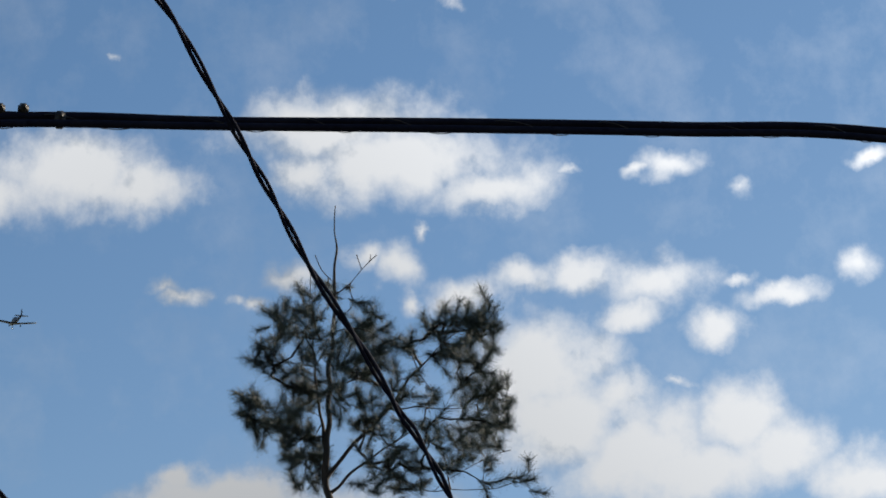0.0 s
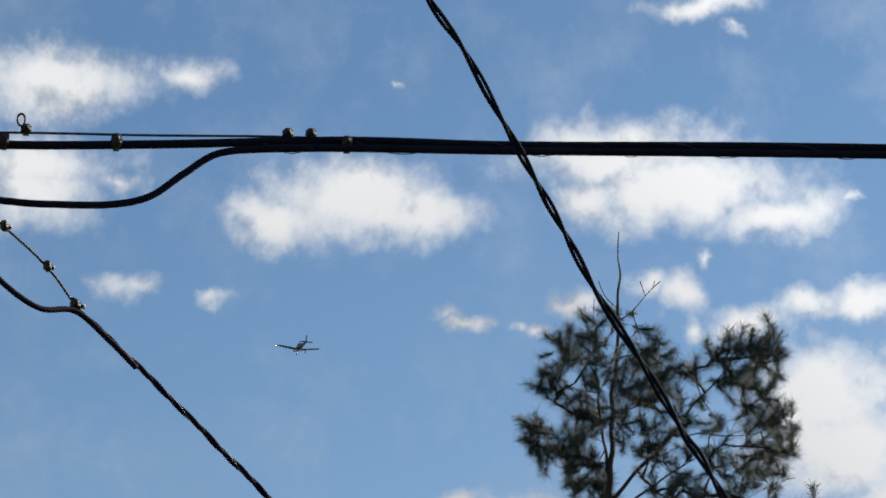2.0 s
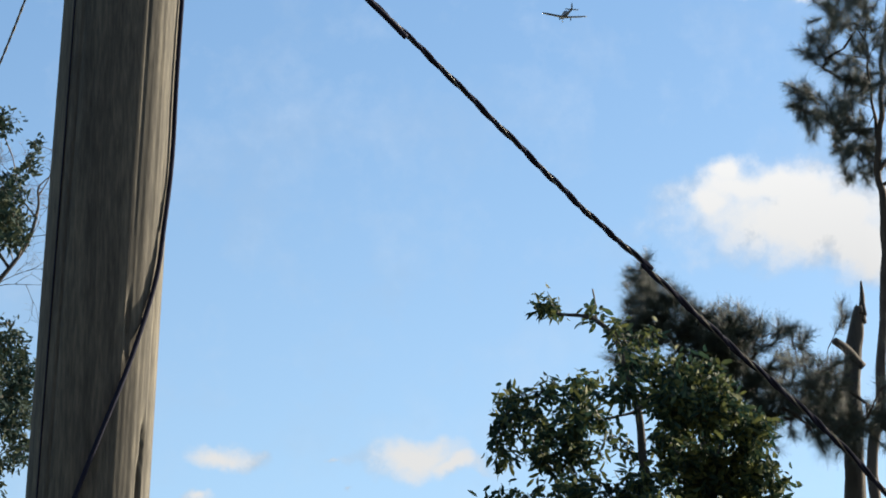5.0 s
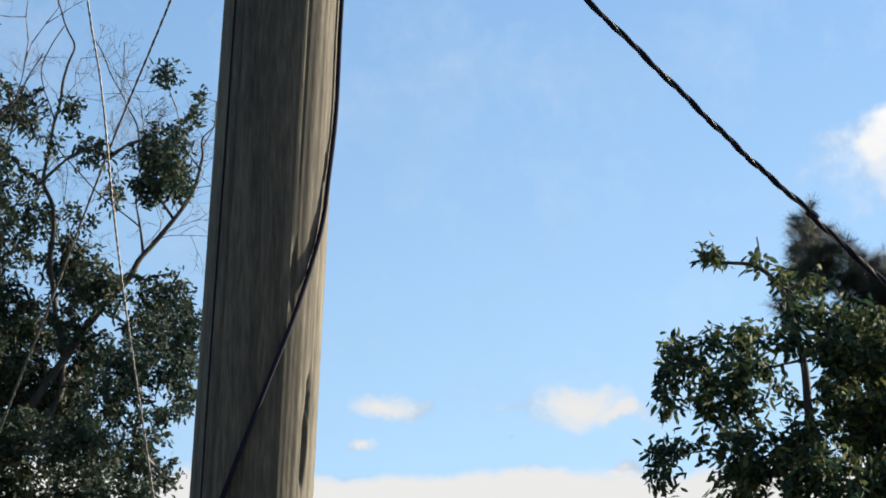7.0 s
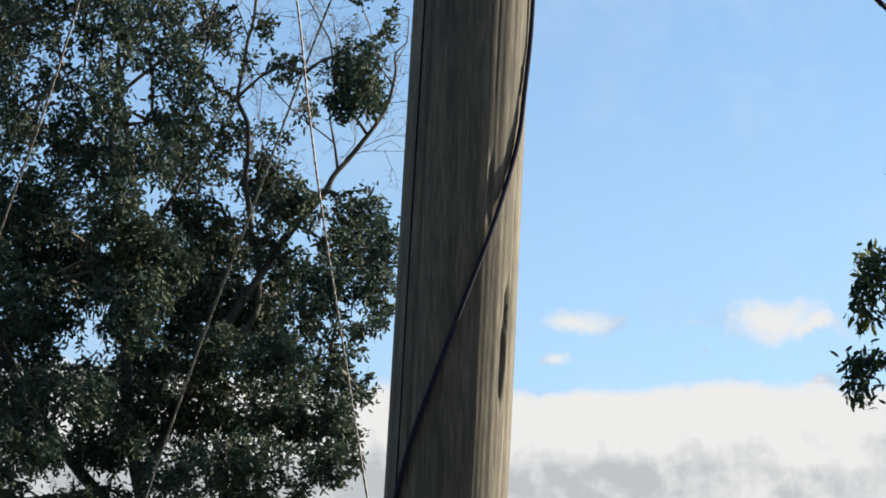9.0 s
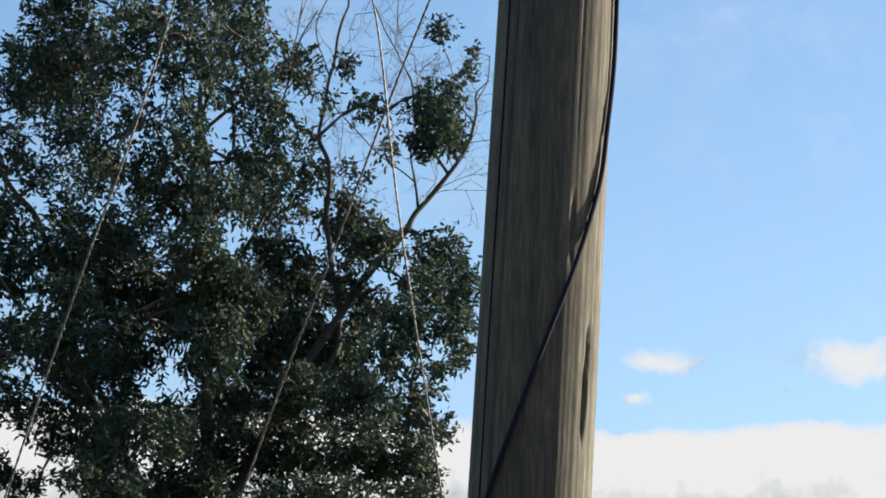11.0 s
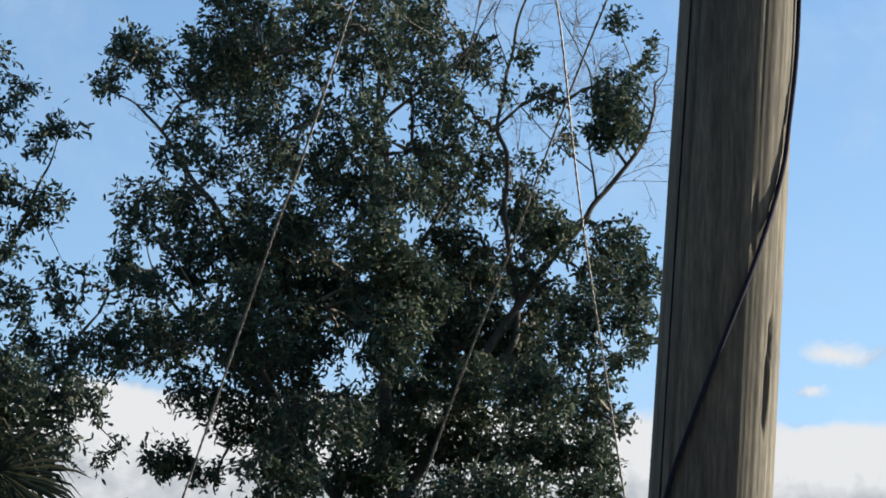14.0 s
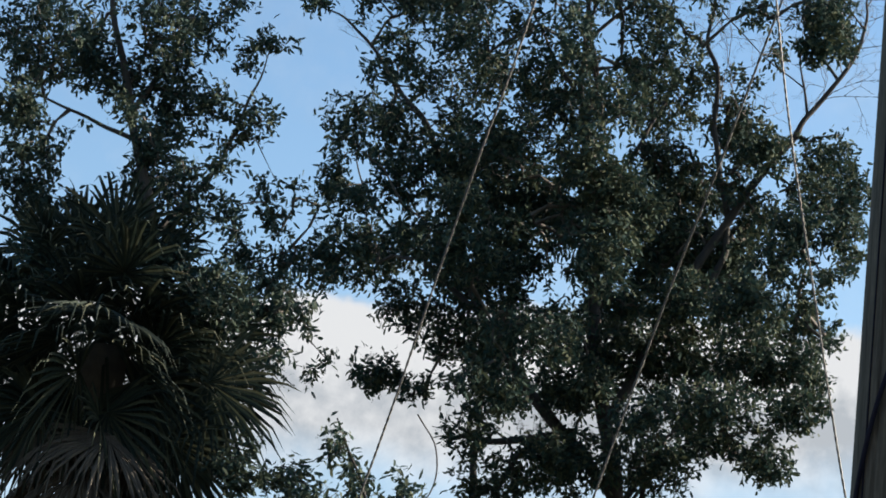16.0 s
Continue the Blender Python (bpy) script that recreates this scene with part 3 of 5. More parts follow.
def limbs_of(root, limbs, d, radius, mat, spread, rng, trunk_end=0.12, limb_r=0.4, wobble=0.03, lumps=0.16, front=()):
    """The first line is the trunk, carried down to the ground; every other line springs from the wood already there, those of front towards the viewer."""
    wood, spots = [], []
    for k, pts in enumerate(limbs + list(front)):
        start_d, cap, bend = d, radius, 0.0
        if k:
            near = min(wood, key=lambda w: (w[0] - pts[0][0]) ** 2 + (w[1] - pts[0][1]) ** 2)
            start_d, cap, bend = near[2], near[3], (rng.uniform(-0.15, 1.0) if k < len(limbs) else -1.7) * spread
        n = len(pts) - 1
        line = [at(a, e, start_d + bend * (j / n)) for j, (a, e) in enumerate(pts)]
        if k == 0:
            foot = Vector((root.location.x, root.location.y, -0.1))
            line = [foot, foot.lerp(line[0], 0.55) + Vector((0.06, 0.05, 0))] + line
        else:
            line[0] = at(near[0], near[1], near[2])
        line = smooth_line(line, 9)
        m = len(line) - 1
        run = sum((line[j + 1] - line[j]).length for j in range(m))
        sway = min(wobble, run * 0.03)
        line = [q + noise.noise_vector(q * 3.1 + Vector((k, 0, 0))) * sway * min(1, j / 4) for j, q in enumerate(line)]
        r0 = radius if k == 0 else min(cap * 0.8, radius * limb_r * min(1.1, max(0.2, run / 2.4)))
        radii = [max(0.005, r0 * (1 - (1 - trunk_end * (1 if k == 0 else 0.6)) * (j / m) ** 0.75)) for j in range(m + 1)]
        if k == 0:
            radii = [r * (1 + 0.5 * math.exp(-j * 0.8)) for j, r in enumerate(radii)]
        put("trunk" if k == 0 else "limb", mesh("trunk" if k == 0 else "limb", *tube(line, radii, 10, lumps), mat), root)
        wood += [(*heading(q), r) for q, r in zip(line, radii)]
        spots += [np.array(q) for q in line if q.z > line[-1].z * 0.5]
    return np.array(spots)


def crown_nodes(rows, d, spread, rng, per):
    """Places for leaf sprays, scattered through the clumps of a crown."""
    out = []
    for az, el, raz, rel, den in rows:
        dd = d - 0.3 * spread + rng.uniform(-spread, spread)
        rx, rz = radians(raz) * dd, radians(rel) * dd / math.cos(radians(el)) ** 2
        n = max(3, int(per * den * math.pi * rx * rz))
        r = np.array([rx, (rx + rz) * 0.65, rz])
        out.append(np.array(at(az, el, dd)) + unit(rng, n) * rng.uniform(0, 1.2, (n, 1)) ** 0.5 * r)
    return np.concatenate(out)


def grow(spots, nodes, rng, thin=0.0024, thick=0.02):
    """Joins every node to the nearest wood grown so far; gives the sticks, and the way in which each node's twig points."""
    gap = np.concatenate([((nodes[i:i + 400, None] - spots[None]) ** 2).sum(2).min(1) for i in range(0, len(nodes), 400)])
    nodes = nodes[np.argsort(gap)]
    na, n = len(spots), len(nodes)
    every = np.concatenate([spots, nodes])
    parent = np.zeros(n, int)
    for k in range(n):
        parent[k] = np.argmin(((every[:na + k] - nodes[k]) ** 2).sum(1))
    load = np.ones(n)
    for k in range(n - 1, -1, -1):
        if parent[k] >= na:
            load[parent[k] - na] += load[k]
    a, b = every[parent], nodes
    run = np.linalg.norm(b - a, axis=1, keepdims=True)
    mid = (a + b) / 2 + rng.normal(size=(n, 3)) * run * 0.09 + np.array([0, 0, 0.05]) * run
    r = np.minimum(thin * load ** 0.45, thick)
    way = (b - mid) / (np.linalg.norm(b - mid, axis=1, keepdims=True) + 1e-6)
    return nodes, way, run, list(np.concatenate([a, mid])), list(np.concatenate([mid, b])), list(np.concatenate([r * 1.15, r]))


def branchlets(p, way, size, r, left, rng, sa, sb, sr):
    """Bare forking twigs, in short crooked runs."""
    way = way / np.linalg.norm(way)
    runs = 3
    for k in range(runs):
        way = way + rng.normal(size=3) * 0.22 + np.array([0, 0, 0.08])
        way /= np.linalg.norm(way)
        q = p + way * size / runs
        sa.append(p)
        sb.append(q)
        sr.append(r * (1 - 0.12 * k))
        p = q
        if left and k:
            for _ in range(1 if k < runs - 1 else 2):
                branchlets(p, way + rng.normal(size=3) * 0.75, size * rng.uniform(0.5, 0.8), r * 0.68, left - 1, rng, sa, sb, sr)


def broad_tree(name, rows, limbs, d, radius, label, leaf_mat, bark, seed, leaf_len, per, spread=1.0, droop=0.3, bare=(), blade=0.34, count=14, trunk_r=0.4, front=()):
    """A broad-leaved tree: trunk and limbs, forking twigs that fill the clumps, a spray of leaves on each twig."""
    rng = np.random.default_rng(seed)
    a, e = limbs[0][0]
    foot = at(a, e, d)
    root = base(name, (foot.x, foot.y, 0), label, "tree")
    spots = limbs_of(root, limbs, d, radius, bark, spread * 0.6, rng, 0.12, trunk_r, front=front)
    nodes, way, run, sa, sb, sr = grow(spots, crown_nodes(rows, d, spread, rng, per), rng)
    m, n = count, len(nodes)
    back = rng.uniform(-0.15, 1.0, (n, m, 1)) * np.minimum(run, leaf_len * 2.2)[:, None]
    lp = (nodes[:, None] - way[:, None] * back).reshape(-1, 3) + rng.normal(size=(n * m, 3)) * leaf_len * 0.45
    lw = np.repeat(way, m, 0) * 0.55 + unit(rng, n * m) * 0.85 + np.array([0, 0, -droop])
    k = n * m
    v, f = leaves(lp, lw, leaf_len * rng.uniform(0.55, 1.25, k), leaf_len * blade * rng.uniform(0.7, 1.3, k), rng)
    tagged(put("crown", fast_mesh("crown", v, f, leaf_mat), root), "", "", "", "stuff")
    for az, el, size in bare:
        q = np.array(at(az, el, d))
        branchlets(spots[np.argmin(((spots - q) ** 2).sum(1))], np.array([rng.uniform(-0.5, 0.5), 0.0, 1.0]), size, 0.008, 4, rng, sa, sb, sr)
    for p in spots[rng.choice(len(spots), min(len(spots), 60), replace=False)] if bare else ():
        branchlets(p, rng.normal(size=3) + np.array([0, -0.3, 0.4]), 0.2, 0.004, 3, rng, sa, sb, sr)
    v, f = sticks(np.array(sa), np.array(sb), np.array(sr))
    tagged(put("twig", fast_mesh("twigs", v, f, TWIG), root), "", "", "", "stuff")
    return root


def needle_tree(name, rows, limbs, d, radius, label, mat, bark, seed, needle, per, hang=0.0, spread=0.9, thick=0.0022, count=90, limb_r=0.3, bare=()):
    """A needle-leaved tree: forking branchlets that each end in a brush of needles."""
    rng = np.random.default_rng(seed)
    a, e = limbs[0][0]
    foot = at(a, e, d)
    root = base(name, (foot.x, foot.y, 0), label, "tree")
    spots = limbs_of(root, limbs, d, radius, bark, spread * 0.5, rng, 0.06, limb_r, 0.04, 0.4)
    nodes, way, _, sa, sb, sr = grow(spots, crown_nodes(rows, d, spread, rng, per), rng, 0.0042, 0.022)
    n, m = len(nodes), count
    way = way + np.array([0, 0, 0.45 - hang]) + unit(rng, n) * 0.25
    way /= np.linalg.norm(way, axis=1, keepdims=True)
    size = rng.uniform(0.75, 1.2, (n, 1)) * needle
    sa += list(nodes)
    sb += list(nodes + way * size * 0.8)
    sr += [0.005] * n
    way, size = np.repeat(way, m, 0), np.repeat(size, m, 0)
    roots = np.repeat(nodes, m, 0) + way * rng.uniform(-0.6, 0.8, (n * m, 1)) * size
    out = unit(rng, n * m) * 0.75 + way * 0.8 + np.array([0, 0, -hang])
    out /= np.linalg.norm(out, axis=1, keepdims=True)
    v, f = sticks(roots, roots + out * size * rng.uniform(0.6, 1.05, (n * m, 1)), np.full(n * m, thick))
    tagged(put("needles", fast_mesh("needles", v, f, mat), root), "", "", "", "stuff")
    for az, el, reach in bare:
        q = np.array(at(az, el, d))
        branchlets(spots[np.argmin(((spots - q) ** 2).sum(1))], np.array([0.6, 0.0, 0.5]), reach, 0.007, 4, rng, sa, sb, sr)
    v, f = sticks(np.array(sa), np.array(sb), np.array(sr))
    tagged(put("twig", fast_mesh("twigs", v, f, bark), root), "", "", "", "stuff")
    return root


GUM_A = [
    (-10.73, 24.31, 0.63, 0.67, 0.7), (-10.91, 23.35, 0.73, 0.53, 0.86), (-11.55, 23.49, 0.29, 0.29, 0.39), (-11.28, 22.8, 0.52, 0.43, 0.7), (-10.41, 22.86, 0.73, 0.57, 0.86),
    (-10.06, 23.74, 0.57, 0.57, 0.7), (-9.24, 23.98, 0.73, 0.57, 0.55), (-9.51, 23.3, 0.62, 0.38, 0.47), (-10.46, 22.23, 0.77, 0.38, 0.55), (-9.4, 22.54, 0.47, 0.33, 0.39),
    (-11.41, 21.79, 0.43, 0.43, 0.62), (-8.14, 24.71, 1.16, 0.48, 0.55), (-8.5, 23.74, 0.47, 0.67, 0.47), (-8.6, 22.97, 0.41, 0.43, 0.39), (-7.97, 23.58, 0.36, 0.76, 0.47),
    (-7.43, 24.13, 0.54, 0.53, 0.86), (-7.18, 23.52, 0.62, 0.48, 0.55),
]
GUM_B = [
    (-7.62, 23.02, 0.52, 0.38, 0.39), (-6.89, 22.91, 0.62, 0.38, 0.47), (-6.45, 23.36, 0.42, 0.48, 0.62), (-8.91, 22.05, 0.62, 0.38, 0.35), (-8.25, 22.27, 0.46, 0.57, 0.62),
    (-9.91, 21.7, 0.82, 0.38, 0.35), (-8.36, 21.6, 0.82, 0.38, 0.47), (-6.75, 22.2, 0.77, 0.43, 0.62), (-6.92, 21.62, 0.72, 0.43, 0.55), (-6.0, 21.57, 0.46, 0.57, 0.47),
    (-7.51, 21.16, 0.82, 0.43, 0.62), (-8.53, 21.06, 0.82, 0.43, 0.7), (-6.63, 20.97, 0.61, 0.38, 0.62), (-12.67, 23.26, 0.44, 0.36, 0.9), (-12.17, 23.13, 0.33, 0.25, 0.8),
    (-13.02, 22.66, 0.27, 0.31, 0.6), (-12.09, 22.54, 0.21, 0.31, 0.4),
]
GUM_C = [
    (-11.84, 21.42, 0.35, 0.29, 0.4), (-10.96, 21.39, 0.46, 0.31, 0.6), (-12.08, 20.69, 0.66, 0.38, 0.5), (-12.18, 20.15, 0.51, 0.36, 0.45), (-11.4, 20.5, 0.56, 0.53, 0.65),
    (-11.28, 19.65, 0.56, 0.57, 0.55), (-12.44, 19.56, 0.36, 0.29, 1.1), (-12.01, 19.26, 0.49, 0.29, 0.7), (-10.25, 20.77, 0.46, 0.38, 0.6), (-10.4, 19.99, 0.71, 0.57, 0.9),
    (-9.41, 20.44, 0.82, 0.57, 1), (-9.35, 19.58, 1.01, 0.62, 1.1), (-7.87, 20.24, 0.61, 0.57, 1.1), (-7.43, 19.59, 0.96, 0.62, 1.2), (-6.22, 19.74, 0.91, 0.57, 1.1),
    (-6.65, 20.39, 0.61, 0.33, 0.6), (-5.25, 20.88, 0.56, 0.48, 1),
]
GUM_D = [
    (-4.77, 20.51, 0.56, 0.38, 1.1), (-5.21, 19.97, 0.46, 0.29, 0.5), (-3.6, 20.41, 0.63, 0.38, 0.85), (-3.13, 19.8, 0.39, 0.57, 0.7), (-3.78, 19.73, 0.56, 0.53, 0.75),
    (-4.93, 19.32, 0.56, 0.53, 0.85), (-4.06, 19.15, 0.61, 0.48, 0.8), (-3.25, 19.03, 0.48, 0.43, 0.65), (-4.45, 18.66, 0.5, 0.38, 0.7), (-3.59, 18.45, 0.55, 0.29, 0.45),
    (-3.93, 18.06, 0.45, 0.24, 0.4), (-12.09, 18.49, 0.62, 0.38, 0.9), (-12.62, 18.21, 0.42, 0.43, 0.6), (-11.43, 18.39, 0.58, 0.4, 0.9), (-10.91, 18.81, 0.48, 0.43, 0.8),
    (-12.05, 17.97, 0.6, 0.23, 0.4), (-11.02, 17.57, 0.58, 0.48, 0.5),
]
GUM_E = [
    (-10.24, 17.19, 0.62, 0.48, 0.7), (-10.19, 18.57, 0.71, 0.57, 0.9), (-10.03, 17.73, 0.45, 0.43, 0.5), (-9.56, 16.71, 0.48, 0.4, 0.6), (-9.04, 18.74, 0.71, 0.57, 0.9),
    (-9.03, 17.79, 0.6, 0.43, 0.6), (-8.69, 17.14, 0.85, 0.48, 0.8), (-7.58, 18.72, 0.66, 0.72, 1.2), (-6.37, 18.78, 0.96, 0.72, 1.3), (-5.25, 18.54, 0.55, 0.62, 1.2),
    (-7.13, 17.79, 0.8, 0.57, 1.1), (-6.02, 17.84, 0.8, 0.57, 1.1), (-4.92, 17.88, 0.7, 0.53, 1), (-3.96, 17.58, 0.6, 0.4, 0.75), (-3.41, 17.41, 0.34, 0.27, 0.4),
    (-7.28, 16.93, 0.85, 0.53, 1.2), (-5.98, 16.89, 0.9, 0.53, 1),
]
GUM_F = [
    (-4.69, 16.94, 0.8, 0.53, 1.05), (-3.84, 16.83, 0.42, 0.53, 0.9), (-11.37, 16.4, 0.46, 0.34, 1), (-10.66, 16.21, 0.36, 0.29, 0.5), (-9.23, 16.2, 0.6, 0.38, 0.7),
    (-7.94, 16.32, 0.7, 0.38, 0.8), (-5.45, 16.15, 1.19, 0.38, 0.8), (-4.06, 16.2, 0.6, 0.38, 0.9), (-3.71, 22.79, 0.52, 0.53, 1.15), (-3.86, 22.26, 0.33, 0.25, 1.15),
    (-3.37, 22.37, 0.26, 0.32, 1.15), (-5.02, 22.8, 0.37, 0.29, 0.5), (-4.58, 22.19, 0.23, 0.38, 0.3), (-5.08, 21.7, 0.29, 0.27, 0.3), (-3.62, 24.22, 0.27, 0.19, 0.7),
    (-3.11, 23.83, 0.13, 0.13, 0.6), (-3.16, 23.51, 0.15, 0.21, 0.8),
]
GUM_G = [
    (-5.47, 23.54, 0.21, 0.21, 0.8), (-5.81, 23.01, 0.31, 0.43, 0.22), (-7.98, 15.11, 0.79, 0.57, 1.0), (-9.14, 14.66, 0.79, 0.48, 0.6), (-6.52, 15.2, 0.9, 0.57, 0.8),
    (-4.61, 15.38, 0.61, 0.44, 0.9), (-5.61, 15.81, 0.69, 0.43, 0.8), (-9.66, 15.58, 0.5, 0.57, 0.5), (-8.35, 15.28, 0.59, 0.38, 0.5), (-8.52, 19.25, 0.61, 0.43, 1),
    (-9.36, 18.24, 0.51, 0.38, 0.8), (-8.11, 17.41, 0.46, 0.43, 0.9), (-10.15, 19.34, 0.61, 0.48, 0.7), (-9.35, 16.93, 0.46, 0.38, 0.7), (-9.0, 16.19, 0.51, 0.38, 0.7),
    (-7.83, 16.45, 0.61, 0.48, 0.9), (-6.71, 15.94, 0.61, 0.38, 0.9),
]
GUM_H = [(-10.06, 18.2, 0.61, 0.48, 0.5), (-9.5, 17.28, 0.61, 0.48, 0.6), (-9.74, 16.41, 0.51, 0.38, 0.5), (-9.9, 21.55, 0.61, 0.43, 0.55), (-9.02, 21.51, 0.51, 0.38, 0.45)]
GUM = GUM_A + GUM_B + GUM_C + GUM_D + GUM_E + GUM_F + GUM_G + GUM_H
GUM_LIMBS = [
    [(-6.88, 11.11), (-7.12, 14.59), (-7.56, 17.04), (-7.73, 19.14), (-8.06, 21.22), (-8.01, 23.5)],
    [(-7.36, 14.58), (-9.08, 16.76), (-9.82, 17.96), (-10.66, 20.29), (-11.57, 21.47), (-12.36, 22.27), (-13, 22.5)],
    [(-9.64, 17.49), (-11.03, 18.64), (-11.81, 19.44), (-12.2, 20.46)],
    [(-7.18, 15.73), (-6.34, 17.68), (-4.95, 19.93), (-4.22, 20.7), (-3.97, 21.15), (-3.27, 22.04), (-2.98, 22.74), (-2.97, 23.13), (-2.76, 23.35)],
    [(-4.03, 21.19), (-4.17, 22.06), (-4.12, 22.17)],
    [(-3.02, 22.61), (-3.26, 22.91), (-3.32, 23.08)],
    [(-6.3, 16.92), (-5.48, 18.48), (-5.37, 19.25), (-5.66, 20.8), (-5.64, 21.75), (-5.85, 22.38), (-5.7, 23.32), (-5.51, 24.25), (-5.39, 24.64), (-5.65, 25.06), (-5.75, 25.45), (-5.8, 25.92)],
    [(-5.7, 23.35), (-5.93, 23.84)],
    [(-6.35, 23.76), (-5.96, 24.32), (-5.61, 24.92)],
    [(-7.23, 22.15), (-6.59, 23.42), (-6.35, 23.86), (-6.29, 24.47)],
    [(-3.55, 21.84), (-4.04, 22.58), (-4.21, 23.29), (-4.53, 23.85), (-4.91, 24.57), (-4.99, 24.73)],
    [(-4.52, 23.84), (-4.48, 24.27), (-4.51, 24.68)],
    [(-4.26, 21.62), (-4.91, 22.23), (-5.5, 22.69), (-5.68, 22.99)],
    [(-2.95, 22.98), (-2.78, 23.33), (-2.74, 23.76)],
    [(-7.06, 14.4), (-6.5, 15.1), (-6.13, 15.4), (-5.35, 15.63), (-4.67, 15.85)],
    [(-7.74, 19.33), (-7, 20.51), (-6.36, 21.78), (-5.98, 22.46)],
    [(-8.06, 21.22), (-8.86, 22.32), (-9.25, 23.44)],
    [(-9.21, 14.27), (-9.59, 15.39), (-9.55, 16.35), (-9.84, 17.48)],
    [(-6.94, 13.84), (-6.63, 14.6), (-6.51, 15.05), (-6.18, 15.26), (-5.59, 15.34), (-5.01, 15.55)],
    [(-7.0, 14.12), (-6.73, 14.61), (-6.17, 15.21), (-5.61, 15.81), (-5.15, 16.4), (-4.89, 17.36)],
    [(-7.4, 12.49), (-8.84, 13.73), (-9.18, 14.46), (-9.01, 14.86), (-8.65, 15.36), (-7.97, 15.61), (-7.32, 15.48)],
    [(-7.56, 12.01), (-9.01, 13.34), (-9.5, 14.44), (-9.55, 15.2), (-9.55, 15.78), (-9.53, 16.64), (-9.69, 17.49)],
]
GUM_FRONT = [
    [(-7.7, 19.1), (-7.96, 20.42), (-7.85, 21.67), (-8.02, 22.43), (-7.87, 23.1), (-7.98, 23.86), (-8.39, 24.51)],
    [(-7.89, 23.01), (-7.88, 23.87), (-8.01, 24.24), (-7.8, 24.63)],
    [(-7.85, 21.58), (-8.28, 22.7), (-8.39, 23.65), (-8.24, 24.23)],
    [(-7.1, 21.04), (-6.76, 22.44), (-6.48, 23.07), (-6.28, 23.85), (-5.98, 24.43)],
    [(-8.18, 18.69), (-8.61, 19.05), (-8.82, 19.23)],
    [(-8.86, 16.75), (-9.48, 17.76), (-9.86, 18.21), (-10.61, 18.16)],
]
LEFT_A = [
    (-18.2, 21.6, 0.56, 0.48, 0.7), (-17.52, 21.87, 0.62, 0.38, 0.7), (-17.06, 21.4, 0.67, 0.48, 0.9), (-17.92, 20.97, 0.61, 0.48, 0.8), (-16.59, 20.92, 0.61, 0.38, 0.9),
    (-16.26, 22.01, 0.41, 0.43, 0.4), (-18.13, 20.18, 0.46, 0.57, 1.1), (-17.75, 19.56, 0.41, 0.38, 0.5), (-16.23, 20.43, 0.41, 0.33, 0.6), (-15.58, 21.88, 0.62, 0.57, 0.8),
    (-15.75, 21.1, 0.51, 0.48, 0.9), (-14.97, 21.94, 0.51, 0.48, 0.6), (-14.6, 22.31, 0.41, 0.33, 0.35), (-15.19, 21.16, 0.41, 0.38, 0.5), (-14.79, 20.72, 0.51, 0.33, 0.9),
    (-15.52, 20.41, 0.51, 0.48, 0.9),
]
LEFT_B = [
    (-15.75, 19.72, 0.51, 0.43, 1), (-14.88, 20.09, 0.41, 0.29, 0.35), (-14.1, 21.45, 0.31, 0.24, 0.6), (-13.85, 21.84, 0.33, 0.21, 0.9), (-13.46, 21.75, 0.19, 0.11, 0.3),
    (-13.96, 20.56, 0.46, 0.31, 0.75), (-14.12, 20.11, 0.39, 0.24, 0.4), (-14.48, 19.7, 0.39, 0.19, 0.6), (-15.11, 19.45, 0.49, 0.29, 0.8), (-15.78, 19.09, 0.61, 0.43, 1),
    (-14.8, 18.85, 0.5, 0.38, 0.9), (-14.24, 18.81, 0.35, 0.33, 0.8), (-13.68, 19.29, 0.25, 0.25, 0.7), (-13.19, 19.5, 0.2, 0.19, 0.5), (-13.43, 18.83, 0.36, 0.31, 0.8),
    (-12.87, 19.24, 0.3, 0.14, 0.5),
]
LEFT_C = [
    (-13.87, 18.17, 0.5, 0.4, 0.65), (-13.25, 17.99, 0.42, 0.46, 0.7), (-12.86, 17.54, 0.4, 0.43, 0.45), (-12.61, 16.99, 0.3, 0.29, 0.3), (-13.48, 17.2, 0.55, 0.53, 1.1),
    (-14.2, 17.42, 0.65, 0.57, 1.1), (-14.95, 17.84, 0.65, 0.48, 0.9), (-12.41, 16.6, 0.26, 0.19, 0.35), (-12.55, 16.3, 0.2, 0.19, 0.5), (-13.21, 16.41, 0.4, 0.29, 0.5),
    (-15.04, 16.78, 0.8, 0.57, 1), (-17.08, 19.92, 0.36, 0.38, 0.12), (-17.5, 22.54, 1.14, 0.38, 0.6), (-15.67, 22.73, 0.93, 0.38, 0.6),
]
LEFT_D = [(-17.89, 19.07, 0.61, 0.57, 0.9), (-16.2, 18.29, 1.02, 0.53, 0.8), (-17.31, 18.37, 0.81, 0.48, 0.7), (-17.71, 17.56, 0.61, 0.48, 0.6), (-14.86, 15.07, 0.9, 0.76, 0.9), (-13.63, 14.61, 0.6, 0.48, 0.9), (-12.83, 14.48, 0.4, 0.33, 0.8), (-15.61, 14.72, 0.6, 0.76, 0.8), (-13.79, 16.22, 0.5, 0.57, 0.7)]
LEFT = LEFT_A + LEFT_B + LEFT_C + LEFT_D
